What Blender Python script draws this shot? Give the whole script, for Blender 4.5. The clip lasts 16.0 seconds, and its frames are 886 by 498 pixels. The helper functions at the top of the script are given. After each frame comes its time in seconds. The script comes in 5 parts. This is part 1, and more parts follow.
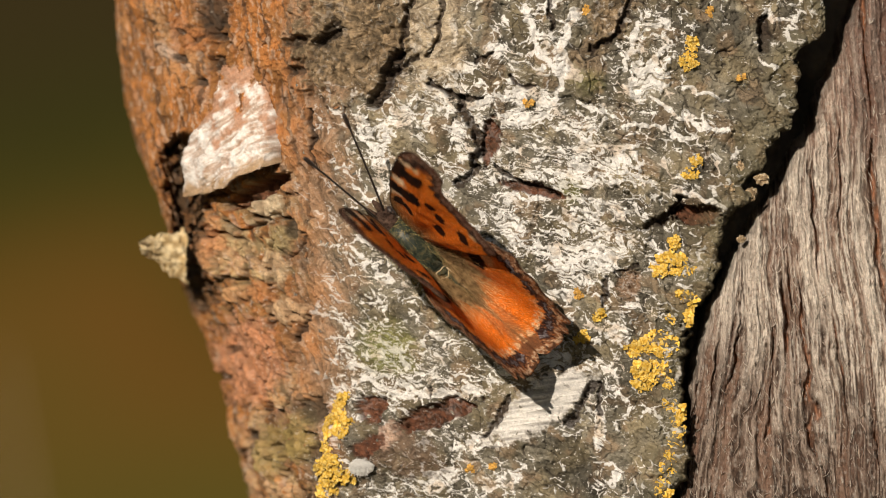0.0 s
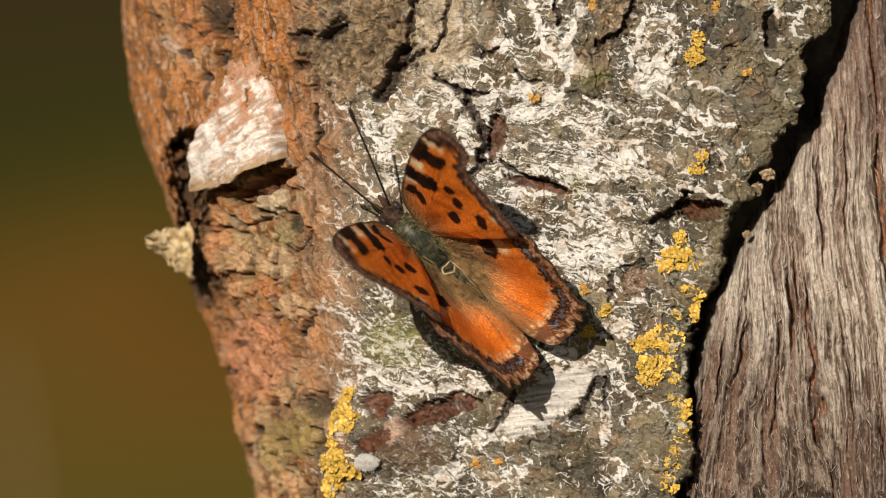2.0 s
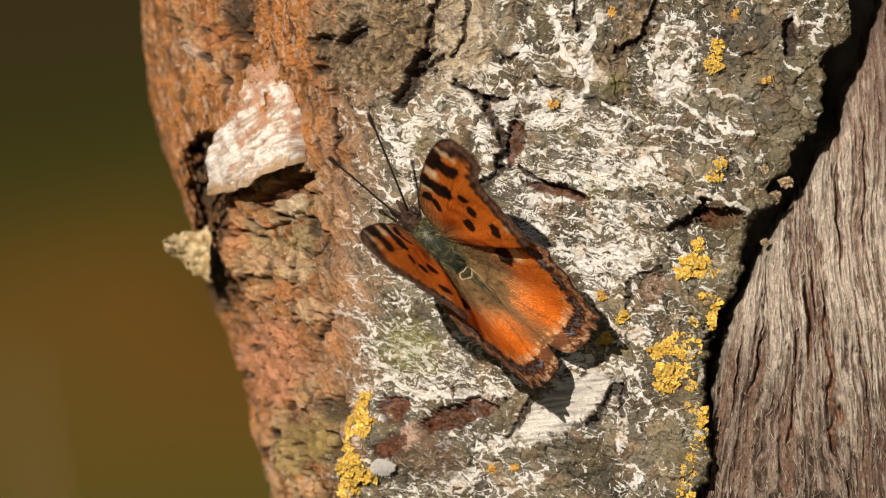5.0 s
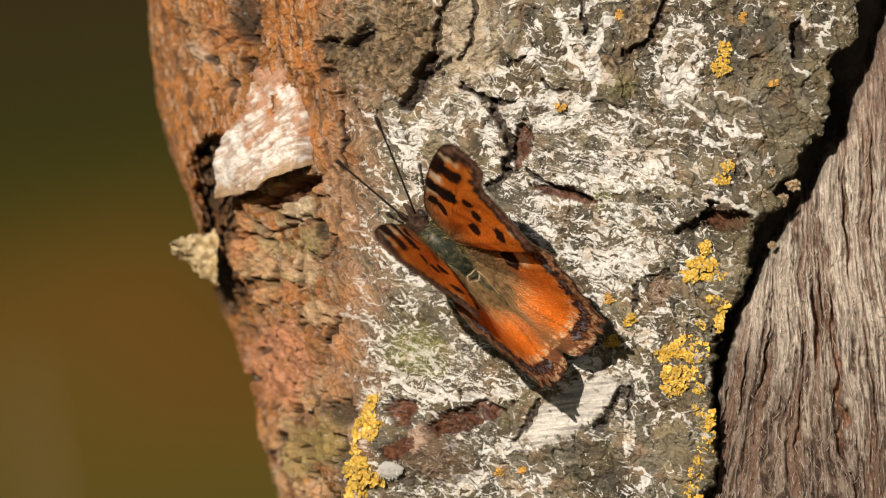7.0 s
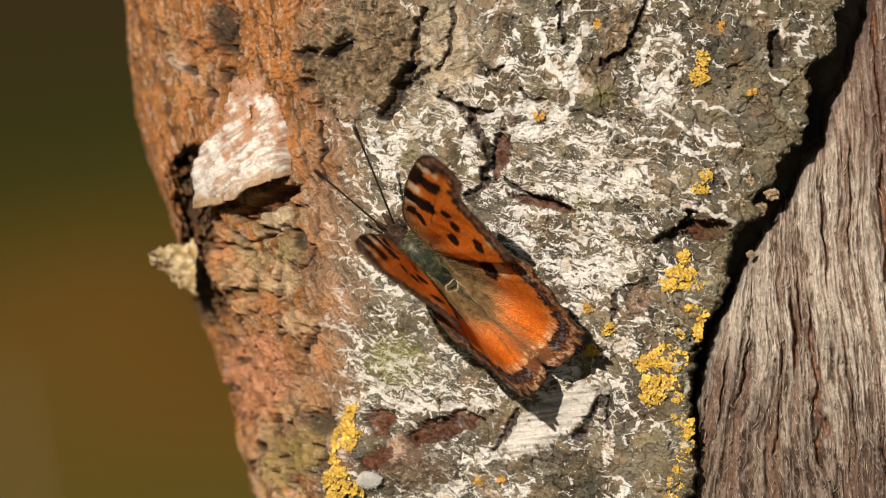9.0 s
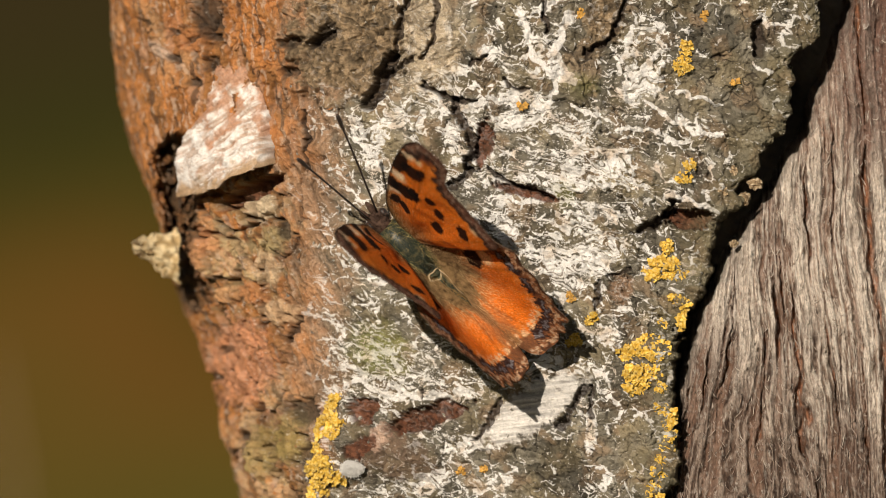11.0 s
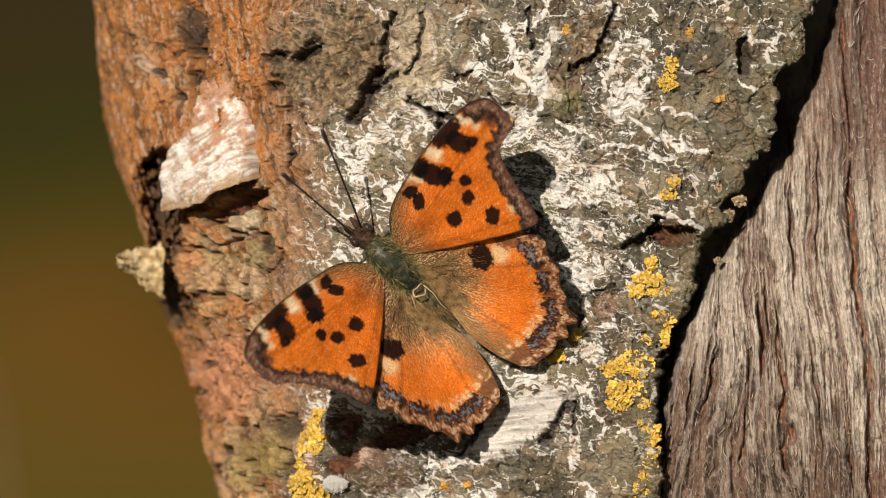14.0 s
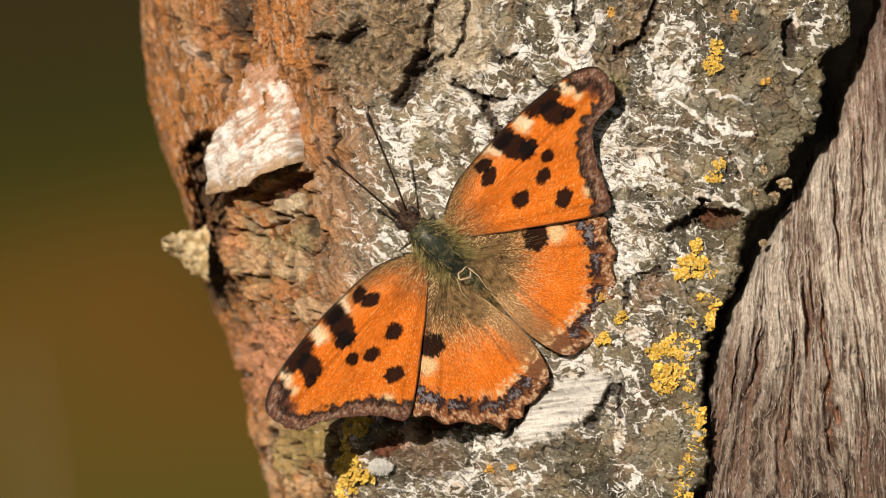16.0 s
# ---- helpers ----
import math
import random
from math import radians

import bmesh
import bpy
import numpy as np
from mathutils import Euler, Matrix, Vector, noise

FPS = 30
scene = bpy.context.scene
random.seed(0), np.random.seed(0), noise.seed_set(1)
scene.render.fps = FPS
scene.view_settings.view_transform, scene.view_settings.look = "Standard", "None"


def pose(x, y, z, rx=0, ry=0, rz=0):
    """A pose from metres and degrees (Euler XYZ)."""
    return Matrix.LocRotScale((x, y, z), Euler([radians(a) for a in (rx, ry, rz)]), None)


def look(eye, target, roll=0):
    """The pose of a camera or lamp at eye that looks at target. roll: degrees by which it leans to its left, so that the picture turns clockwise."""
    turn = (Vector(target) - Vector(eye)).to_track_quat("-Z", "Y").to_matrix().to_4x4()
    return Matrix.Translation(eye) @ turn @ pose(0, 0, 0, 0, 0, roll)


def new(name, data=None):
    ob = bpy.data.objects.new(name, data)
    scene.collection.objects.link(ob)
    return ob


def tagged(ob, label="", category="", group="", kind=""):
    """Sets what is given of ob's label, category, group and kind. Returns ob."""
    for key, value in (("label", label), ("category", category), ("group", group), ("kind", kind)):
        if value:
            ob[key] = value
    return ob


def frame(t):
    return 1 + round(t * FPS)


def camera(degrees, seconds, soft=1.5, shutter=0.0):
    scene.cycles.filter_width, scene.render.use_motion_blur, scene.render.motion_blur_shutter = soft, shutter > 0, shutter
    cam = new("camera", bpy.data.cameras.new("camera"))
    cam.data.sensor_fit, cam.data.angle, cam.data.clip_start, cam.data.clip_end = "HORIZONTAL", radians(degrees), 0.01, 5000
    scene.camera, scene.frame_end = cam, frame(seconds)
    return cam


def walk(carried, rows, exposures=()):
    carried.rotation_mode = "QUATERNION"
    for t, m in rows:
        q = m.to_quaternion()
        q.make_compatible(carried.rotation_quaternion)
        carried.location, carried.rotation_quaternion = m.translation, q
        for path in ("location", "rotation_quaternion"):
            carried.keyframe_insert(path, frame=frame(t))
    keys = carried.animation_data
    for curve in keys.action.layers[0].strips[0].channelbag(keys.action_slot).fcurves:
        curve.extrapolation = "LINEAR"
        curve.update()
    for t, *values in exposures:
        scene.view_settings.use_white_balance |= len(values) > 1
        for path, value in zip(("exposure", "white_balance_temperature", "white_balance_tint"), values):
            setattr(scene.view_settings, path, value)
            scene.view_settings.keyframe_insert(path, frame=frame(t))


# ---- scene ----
# The plan is a grid of 0.075 mm units: u to the right, v down, y away from the
# camera; (784, 441) lies straight before it, 1.30 m over the ground.
S = 7.5e-5
REACH = 784 / math.tan(radians(2.5)) * S
EYE_Z = 1.30

cam = camera(5.0, 16.0, soft=0.85)
cam.data.dof.use_dof = True
cam.data.dof.focus_distance = REACH - 0.001
cam.data.dof.aperture_fstop = 19.0


def aim(t, rx, ry, rz):
    return (t, pose(0, -REACH, EYE_Z, rx, ry, rz))


walk(cam, [aim(*row) for row in (
    (0, 89.997, 0.664, -0.125), (0.5, 89.990, 0.652, -0.128), (1, 90.006, 0.799, -0.112),
    (1.5, 90.039, 0.836, -0.080), (2, 89.969, 0.626, -0.092), (2.5, 89.894, 0.529, -0.143),
    (3, 89.877, 0.365, -0.159), (3.5, 89.886, 0.377, -0.109), (4, 89.938, 0.192, -0.027),
    (6.5, 90.018, 0.201, 0.039), (7, 90.017, 0.180, 0.050), (7.5, 90.076, 0.078, 0.057),
    (8, 90.095, 0.334, -0.014), (8.5, 90.092, 0.197, -0.058), (9, 90.071, 0.287, -0.071),
    (9.5, 90.007, 0.327, -0.126), (10, 90.013, 0.254, -0.139), (12.5, 89.957, 0.152, -0.200),
    (13, 89.932, 0.043, -0.278), (13.5, 89.993, 0.086, -0.270), (14, 90.097, -0.068, -0.255),
    (14.5, 90.118, 0.070, -0.212), (15, 90.073, 0.152, -0.061), (15.5, 90.037, -0.007, 0.009),
    (16, 90.000, 0.000, 0.000))], exposures=((0, -0.04), (12.5, -0.04), (14.5, 0.0), (16, 0.04)))

# ---- light: low warm sun from the upper left behind the camera, clear sky ----
TO_SUN = Vector((-0.29, -0.90, 0.31)).normalized()
world = bpy.data.worlds.new("sky")
scene.world = world
world.use_nodes = True
wn = world.node_tree.nodes
sky = wn.new("ShaderNodeTexSky")
sky.sky_type, sky.sun_disc = "NISHITA", False
sky.sun_elevation = math.asin(TO_SUN.z)
sky.sun_rotation = math.atan2(TO_SUN.x, TO_SUN.y)
world.node_tree.links.new(sky.outputs[0], wn["Background"].inputs[0])
wn["Background"].inputs[1].default_value = 0.028
sun = new("sun", bpy.data.lights.new("sun", "SUN"))
sun.data.energy, sun.data.angle, sun.data.color = 4.8, radians(0.53), (1.0, 0.88, 0.73)
sun.matrix_basis = look(TO_SUN * 10, (0, 0, 0))


# ---- noise on arrays ----
_rng = np.random.RandomState(7)
PERM = np.concatenate([_rng.permutation(256)] * 3)
GRAD = np.array([(math.cos(a), math.sin(a)) for a in np.arange(64) * math.tau / 64])
RAND = _rng.rand(256)


def perlin(x, y, seed=0):
    x, y = np.asarray(x, float) + seed * 17.13, np.asarray(y, float) + seed * 9.71
    xi, yi = np.floor(x).astype(int), np.floor(y).astype(int)
    fx, fy = x - xi, y - yi
    sx, sy = fx * fx * fx * (fx * (fx * 6 - 15) + 10), fy * fy * fy * (fy * (fy * 6 - 15) + 10)

    def corner(i, j):
        g = GRAD[PERM[PERM[(xi + i) & 255] + ((yi + j) & 255)] & 63]
        return g[..., 0] * (fx - i) + g[..., 1] * (fy - j)

    a = corner(0, 0) * (1 - sx) + corner(1, 0) * sx
    b = corner(0, 1) * (1 - sx) + corner(1, 1) * sx
    return (a * (1 - sy) + b * sy) * 1.5


def fbm(x, y, octaves=4, seed=0, gain=0.5):
    total, amp = 0, 1.0
    for k in range(octaves):
        total = total + amp * perlin(x * 2 ** k, y * 2 ** k, seed + k)
        amp *= gain
    return total


def ridged(x, y, octaves=3, seed=0):
    total, amp = 0, 1.0
    for k in range(octaves):
        total = total + amp * (1 - np.abs(perlin(x * 2 ** k, y * 2 ** k, seed + k)) * 2)
        amp *= 0.5
    return total / 1.75


def cells(x, y, seed=0):
    """Distance to the nearest and second cell point, and a random number of the cell."""
    x, y = np.asarray(x, float) + seed * 31.7, np.asarray(y, float) + seed * 12.9
    xi, yi = np.floor(x).astype(int), np.floor(y).astype(int)
    f1, f2, ident = np.full(x.shape, 9.0), np.full(x.shape, 9.0), np.zeros(x.shape)
    for i in (-1, 0, 1):
        for j in (-1, 0, 1):
            h = PERM[PERM[(xi + i) & 255] + ((yi + j) & 255)]
            d = np.hypot(xi + i + RAND[h] - x, yi + j + RAND[(h * 7 + 3) & 255] - y)
            near = d < f1
            f2 = np.where(near, f1, np.minimum(f2, d))
            ident = np.where(near, RAND[(h * 5 + 11) & 255], ident)
            f1 = np.where(near, d, f1)
    return f1, f2, ident


def step(a, b, x):
    t = np.clip((x - a) / (b - a), 0, 1)
    return t * t * (3 - 2 * t)


_ragged = {}


def ragged_rim(side, v):
    """Unevenness shared by all blobs and strokes of one sheet; the last sheet's is kept."""
    if _ragged.get("of", (None, None))[0] is not side or _ragged["of"][1] is not v:
        _ragged["of"] = (side, v)
        _ragged["rim"] = 0.30 * fbm(side / 26, v / 26, 3, 40) + 0.16 * fbm(side / 6, v / 6, 2, 43)
        _ragged["du"] = 7 * fbm(side / 24, v / 24, 3, 50)
        _ragged["dv"] = 7 * fbm(side / 24, v / 24, 3, 54)
    return _ragged["rim"], _ragged["du"], _ragged["dv"]


def blob(u, v, cu, cv, ru, rv, turn=0.0, soft=0.35, along=None):
    """1 inside an ellipse with an uneven rim, 0 outside; turn in degrees clockwise."""
    rim = ragged_rim(u if along is None else along, v)[0]
    out = np.zeros(np.shape(u))
    reach = 2.4 * max(ru, rv)
    near = (np.abs(u - cu) < reach) & (np.abs(v - cv) < reach)
    c, s = math.cos(radians(turn)), math.sin(radians(turn))
    du, dv = u[near] - cu, v[near] - cv
    r = np.hypot((du * c + dv * s) / ru, (-du * s + dv * c) / rv) + rim[near]
    out[near] = 1 - step(1 - soft, 1 + soft, r)
    return out


def stroke(u, v, points, width, along=None):
    """1 on a ragged line through the points, 0 away from it."""
    _, wob_u, wob_v = ragged_rim(u if along is None else along, v)
    pu, pv = [p[0] for p in points], [p[1] for p in points]
    out = np.zeros(np.shape(u))
    m = width + 20
    near = (u > min(pu) - m) & (u < max(pu) + m) & (v > min(pv) - m) & (v < max(pv) + m)
    wu, wv = u[near] + wob_u[near], v[near] + wob_v[near]
    d = np.full(wu.shape, 1e9)
    for (a, b), (c, e) in zip(points, points[1:]):
        q = np.clip(((wu - a) * (c - a) + (wv - b) * (e - b)) / ((c - a) ** 2 + (e - b) ** 2), 0, 1)
        d = np.minimum(d, np.hypot(wu - a - q * (c - a), wv - b - q * (e - b)))
    out[near] = 1 - step(width * 0.35, width * 0.75, d)
    return out


def mix(a, b, k):
    return a + (np.asarray(b, float) - a) * np.asarray(k)[..., None]


# ---- materials ----
def nodes_of(name):
    m = bpy.data.materials.new(name)
    m.use_nodes = True
    nt = m.node_tree
    return m, nt, nt.nodes["Principled BSDF"]


def add_noise(nt, scale, detail=4.0, stretch=(1, 1, 1), rough=0.6, turn=0.0):
    tc = nt.nodes.new("ShaderNodeTexCoord")
    mp = nt.nodes.new("ShaderNodeMapping")
    mp.inputs["Scale"].default_value = stretch
    mp.inputs["Rotation"].default_value = (0, radians(turn), 0)
    n = nt.nodes.new("ShaderNodeTexNoise")
    n.inputs["Scale"].default_value, n.inputs["Detail"].default_value = scale, detail
    n.inputs["Roughness"].default_value = rough
    nt.links.new(tc.outputs["Object"], mp.inputs[0])
    nt.links.new(mp.outputs[0], n.inputs["Vector"])
    return n.outputs["Fac"]


def add_ramp(nt, fac, stops):
    r = nt.nodes.new("ShaderNodeValToRGB")
    e = r.color_ramp.elements
    while len(e) < len(stops):
        e.new(0.5)
    for k, (p, c) in enumerate(stops):
        e[k].position, e[k].color = p, (*c, 1)
    nt.links.new(fac, r.inputs[0])
    return r.outputs[0]


def add_mul(nt, a, b, kind="MULTIPLY", fac=1.0):
    m = nt.nodes.new("ShaderNodeMix")
    m.data_type, m.blend_type = "RGBA", kind
    m.inputs[0].default_value = fac
    nt.links.new(a, m.inputs[6])
    nt.links.new(b, m.inputs[7])
    return m.outputs[2]


def add_bump(nt, bsdf, height, distance, strength=1.0):
    b = nt.nodes.new("ShaderNodeBump")
    b.inputs["Distance"].default_value, b.inputs["Strength"].default_value = distance, strength
    nt.links.new(height, b.inputs["Height"])
    nt.links.new(b.outputs[0], bsdf.inputs["Normal"])


def coated(name, grain, stretch, rough, bump, gloss=0.3, low=0.72, high=1.28, flecks=0.0, pits=0.0, comb=None, turn=0.0):
    """Colour from the mesh's own colour layer, with fine grain and relief; flecks: pale specks, denser
    where the layer's alpha is high; pits: dark specks."""
    m, nt, bsdf = nodes_of(name)
    at = nt.nodes.new("ShaderNodeAttribute")
    at.attribute_name = "tint"
    n = add_noise(nt, grain, 6, stretch, 0.7)
    shade = add_ramp(nt, n, ((0.3, (low,) * 3), (0.7, (high,) * 3)))
    colour = add_mul(nt, at.outputs["Color"], shade)
    if pits:
        p = add_noise(nt, grain * 0.42, 4, comb or stretch, 0.65, turn)
        colour = add_mul(nt, colour, add_ramp(nt, p, ((0.33, (0.25, 0.22, 0.2)), (0.43, (1, 1, 1)))), fac=pits)
    if flecks:
        f = add_noise(nt, grain * 0.45, 4, comb or stretch, 0.65, turn + 8)
        total = nt.nodes.new("ShaderNodeMath")
        total.operation = "MULTIPLY_ADD"
        nt.links.new(at.outputs["Alpha"], total.inputs[0])
        total.inputs[1].default_value = 0.17
        nt.links.new(f, total.inputs[2])
        cover = add_ramp(nt, total.outputs[0], ((0.66, (0, 0, 0)), (0.69, (flecks,) * 3)))
        over = nt.nodes.new("ShaderNodeMix")
        over.data_type = "RGBA"
        nt.links.new(cover, over.inputs[0])
        nt.links.new(colour, over.inputs[6])
        over.inputs[7].default_value = (0.74, 0.70, 0.63, 1)
        colour = over.outputs[2]
    nt.links.new(colour, bsdf.inputs["Base Color"])
    bsdf.inputs["Roughness"].default_value = rough
    bsdf.inputs["Specular IOR Level"].default_value = gloss
    add_bump(nt, bsdf, n, bump)
    return m


def plain(name, stops, scale, rough=0.8, bump=0.0, stretch=(1, 1, 1), gloss=0.3, vary=0.0):
    """Noise-mottled colour with relief; vary: how much each piece differs in brightness."""
    m, nt, bsdf = nodes_of(name)
    n = add_noise(nt, scale, 5, stretch)
    colour = add_ramp(nt, n, stops)
    if vary:
        info = nt.nodes.new("ShaderNodeObjectInfo")
        tone = add_ramp(nt, info.outputs["Random"], ((0.0, (1 - vary,) * 3), (1.0, (1 + vary,) * 3)))
        colour = add_mul(nt, colour, tone)
    nt.links.new(colour, bsdf.inputs["Base Color"])
    bsdf.inputs["Roughness"].default_value = rough
    bsdf.inputs["Specular IOR Level"].default_value = gloss
    if bump:
        add_bump(nt, bsdf, n, bump)
    return m


BARK = coated("bark", 5200, (1, 1, 1), 0.9, 0.00020, 0.25, 0.76, 1.24, 0.42, 0.5, (0.38, 1, 1), 14.0)
PEEL = coated("pale_peel", 3200, (1, 1, 1), 0.85, 0.0002, 0.25, 0.75, 1.25)
WOOD = coated("weathered_wood", 5200, (1, 1, 0.3), 0.85, 0.0003, 0.25, 0.52, 1.42, 0.35, 0.7)
SCALES = coated("wing_scales", 6000, (1, 1, 1), 0.8, 0.00004, 0.08, 0.55, 1.45)
ROUGH_BARK = plain("rough_bark", ((0.3, (0.05, 0.04, 0.03)), (0.5, (0.16, 0.13, 0.10)), (0.7, (0.30, 0.24, 0.18))), 90, 0.9, 0.004)
FLAKE = plain("bark_flake", ((0.38, (0.12, 0.11, 0.09)), (0.5, (0.26, 0.24, 0.20)), (0.6, (0.46, 0.43, 0.38))), 0.9, 0.9, 0.0002, vary=0.5)
LICHEN = plain("yellow_lichen", ((0.3, (0.40, 0.19, 0.02)), (0.48, (0.66, 0.42, 0.055)), (0.68, (0.80, 0.61, 0.22))), 1.6, 0.85, 0.00015, vary=0.3)
ORANGE_LICHEN = plain("orange_lichen", ((0.3, (0.40, 0.19, 0.03)), (0.6, (0.68, 0.40, 0.10))), 1.6, 0.85, 0.00015, vary=0.25)
FUR = plain("brown_hair", ((0.35, (0.095, 0.055, 0.020)), (0.6, (0.42, 0.25, 0.088))), 1200, 0.9, gloss=0.08)
GOLD_FUR = plain("golden_hair", ((0.35, (0.10, 0.06, 0.028)), (0.6, (0.38, 0.245, 0.115))), 1200, 0.9, gloss=0.08)
DARK_FUR = plain("olive_hair", ((0.35, (0.014, 0.024, 0.022)), (0.6, (0.085, 0.085, 0.056))), 1200, 0.9, gloss=0.08)
OLIVE_FUR = plain("yellowish_hair", ((0.35, (0.10, 0.085, 0.03)), (0.6, (0.40, 0.32, 0.13))), 1200, 0.9, gloss=0.08)
HEAD_FUR = plain("dark_brown_hair", ((0.35, (0.035, 0.02, 0.015)), (0.6, (0.12, 0.075, 0.055))), 1200, 0.9, gloss=0.08)
PALE_FUR = plain("pale_hair", ((0.35, (0.28, 0.20, 0.11)), (0.6, (0.52, 0.41, 0.26))), 1200, 0.9, gloss=0.08)
THORAX = plain("dark_green_thorax", ((0.35, (0.010, 0.016, 0.012)), (0.5, (0.026, 0.034, 0.022)), (0.62, (0.11, 0.09, 0.045))), 900, 0.42, 0.0001)
CHITIN = plain("dark_chitin", ((0.3, (0.012, 0.010, 0.010)), (0.7, (0.05, 0.035, 0.03))), 3000, 0.4, gloss=0.5)
BODY = plain("greenish_body", ((0.3, (0.03, 0.035, 0.025)), (0.5, (0.09, 0.10, 0.06)), (0.7, (0.22, 0.17, 0.09))), 1500, 0.55, 0.0001)
GROUND = plain("meadow_soil", ((0.3, (0.05, 0.04, 0.015)), (0.5, (0.07, 0.07, 0.02)), (0.7, (0.12, 0.08, 0.03))), 3, 0.95, 0.02)


# ---- mesh helpers ----
def part(name, mesh, material, parent=None, label=""):
    ob = new(name, mesh)
    if material and not mesh.materials:
        mesh.materials.append(material)
    ob.parent = parent
    if label:
        tagged(ob, label)
    return ob


def raw_mesh(name, verts, faces, tint=None, smooth=True):
    me = bpy.data.meshes.new(name)
    me.from_pydata([tuple(p) for p in verts] if len(verts) < 40000 else np.asarray(verts).tolist(), [], faces)
    if tint is not None:
        layer = me.color_attributes.new("tint", "FLOAT_COLOR", "POINT")
        layer.data.foreach_set("color", np.column_stack([tint, np.ones(len(tint))]).astype(np.float32).ravel())
    if smooth:
        me.polygons.foreach_set("use_smooth", np.ones(len(me.polygons), bool))
    me.update()
    return me


def sheet(name, grid, tint=None, keep=None, dense=None):
    """A mesh on a grid of points (rows, columns, 3), with colours; keep: which points to use."""
    rows, cols = grid.shape[:2]
    n = np.arange(rows * cols).reshape(rows, cols)
    quads = np.stack([n[:-1, :-1], n[1:, :-1], n[1:, 1:], n[:-1, 1:]], -1).reshape(-1, 4)
    me = bpy.data.meshes.new(name)
    if keep is not None:
        k = keep.ravel()
        quads = quads[k[quads].all(1)]
    me.vertices.add(rows * cols)
    me.vertices.foreach_set("co", grid.reshape(-1).astype(np.float32))
    me.loops.add(len(quads) * 4)
    me.loops.foreach_set("vertex_index", quads.ravel().astype(np.int32))
    me.polygons.add(len(quads))
    me.polygons.foreach_set("loop_start", np.arange(0, len(quads) * 4, 4, dtype=np.int32))
    me.polygons.foreach_set("loop_total", np.full(len(quads), 4, np.int32))
    me.polygons.foreach_set("use_smooth", np.ones(len(quads), bool))
    me.update(calc_edges=True)
    if tint is not None:
        layer = me.color_attributes.new("tint", "FLOAT_COLOR", "POINT")
        alpha = np.zeros((rows, cols)) if dense is None else dense
        full = np.concatenate([tint.reshape(-1, 3), alpha.reshape(-1, 1)], 1)
        layer.data.foreach_set("color", full.astype(np.float32).ravel())
    me.validate()
    return me


def place(u, v, y):
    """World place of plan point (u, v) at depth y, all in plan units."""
    k = S * (1 + y * S / REACH)
    return np.stack([(u - 784) * k, y * S + 0 * u, EYE_Z - (v - 441) * k], -1)


# ---- the trunk's form ----
WIDE, DEEP = 900.0, 620.0


def left_edge(v):
    return np.interp(v, (-400, 0, 100, 200, 260, 300, 350, 400, 450, 500, 560, 700, 882, 1300), (170, 257, 268, 281, 291, 306, 325, 346, 356, 368, 402, 446, 496, 604))


def bark_rim(v):
    """Where the bark ends beside the bare wood."""
    return np.interp(v, (-400, 0, 50, 100, 150, 200, 240, 275, 305, 350, 385, 430, 480, 540, 590, 690, 740, 800, 882, 1300), (1640, 1512, 1486, 1466, 1454, 1442, 1424, 1402, 1374, 1360, 1328, 1316, 1304, 1284, 1246, 1232, 1246, 1246, 1226, 1150))


BOW = 2.8


def signed_power(x, p):
    return np.sign(x) * np.abs(x) ** p


def smooth_edge(v):
    return sum(left_edge(v + k) for k in (-60, -30, 0, 30, 60)) / 5


def wood_edge(v):
    """Where the bare wood rises out of the cleft beside the bark; set in part by the edge of the bark's shadow."""
    return np.interp(v, (-400, -100, 0, 100, 200, 280, 330, 380, 440, 500, 560, 640, 740, 882, 1300), (1690, 1606, 1572, 1536, 1494, 1466, 1436, 1388, 1350, 1330, 1300, 1274, 1256, 1236, 1166))


def trunk_point(theta, v):
    """Plan u and depth on the trunk's flat-fronted round form, and the outward normal there."""
    a, c = signed_power(np.sin(theta), 2 / BOW), signed_power(np.cos(theta), 2 / BOW)
    u = smooth_edge(v) + WIDE - WIDE * a
    y = DEEP * (1 - c)
    nu, ny = -signed_power(a, BOW - 1) / WIDE, -signed_power(c, BOW - 1) / DEEP
    ln = np.hypot(nu, ny)
    return u, y, nu / ln, ny / ln


def theta_at(u, v):
    a = np.clip((smooth_edge(v) + WIDE - u) / WIDE, -0.9, 0.995)
    return np.arcsin(signed_power(a, BOW / 2))


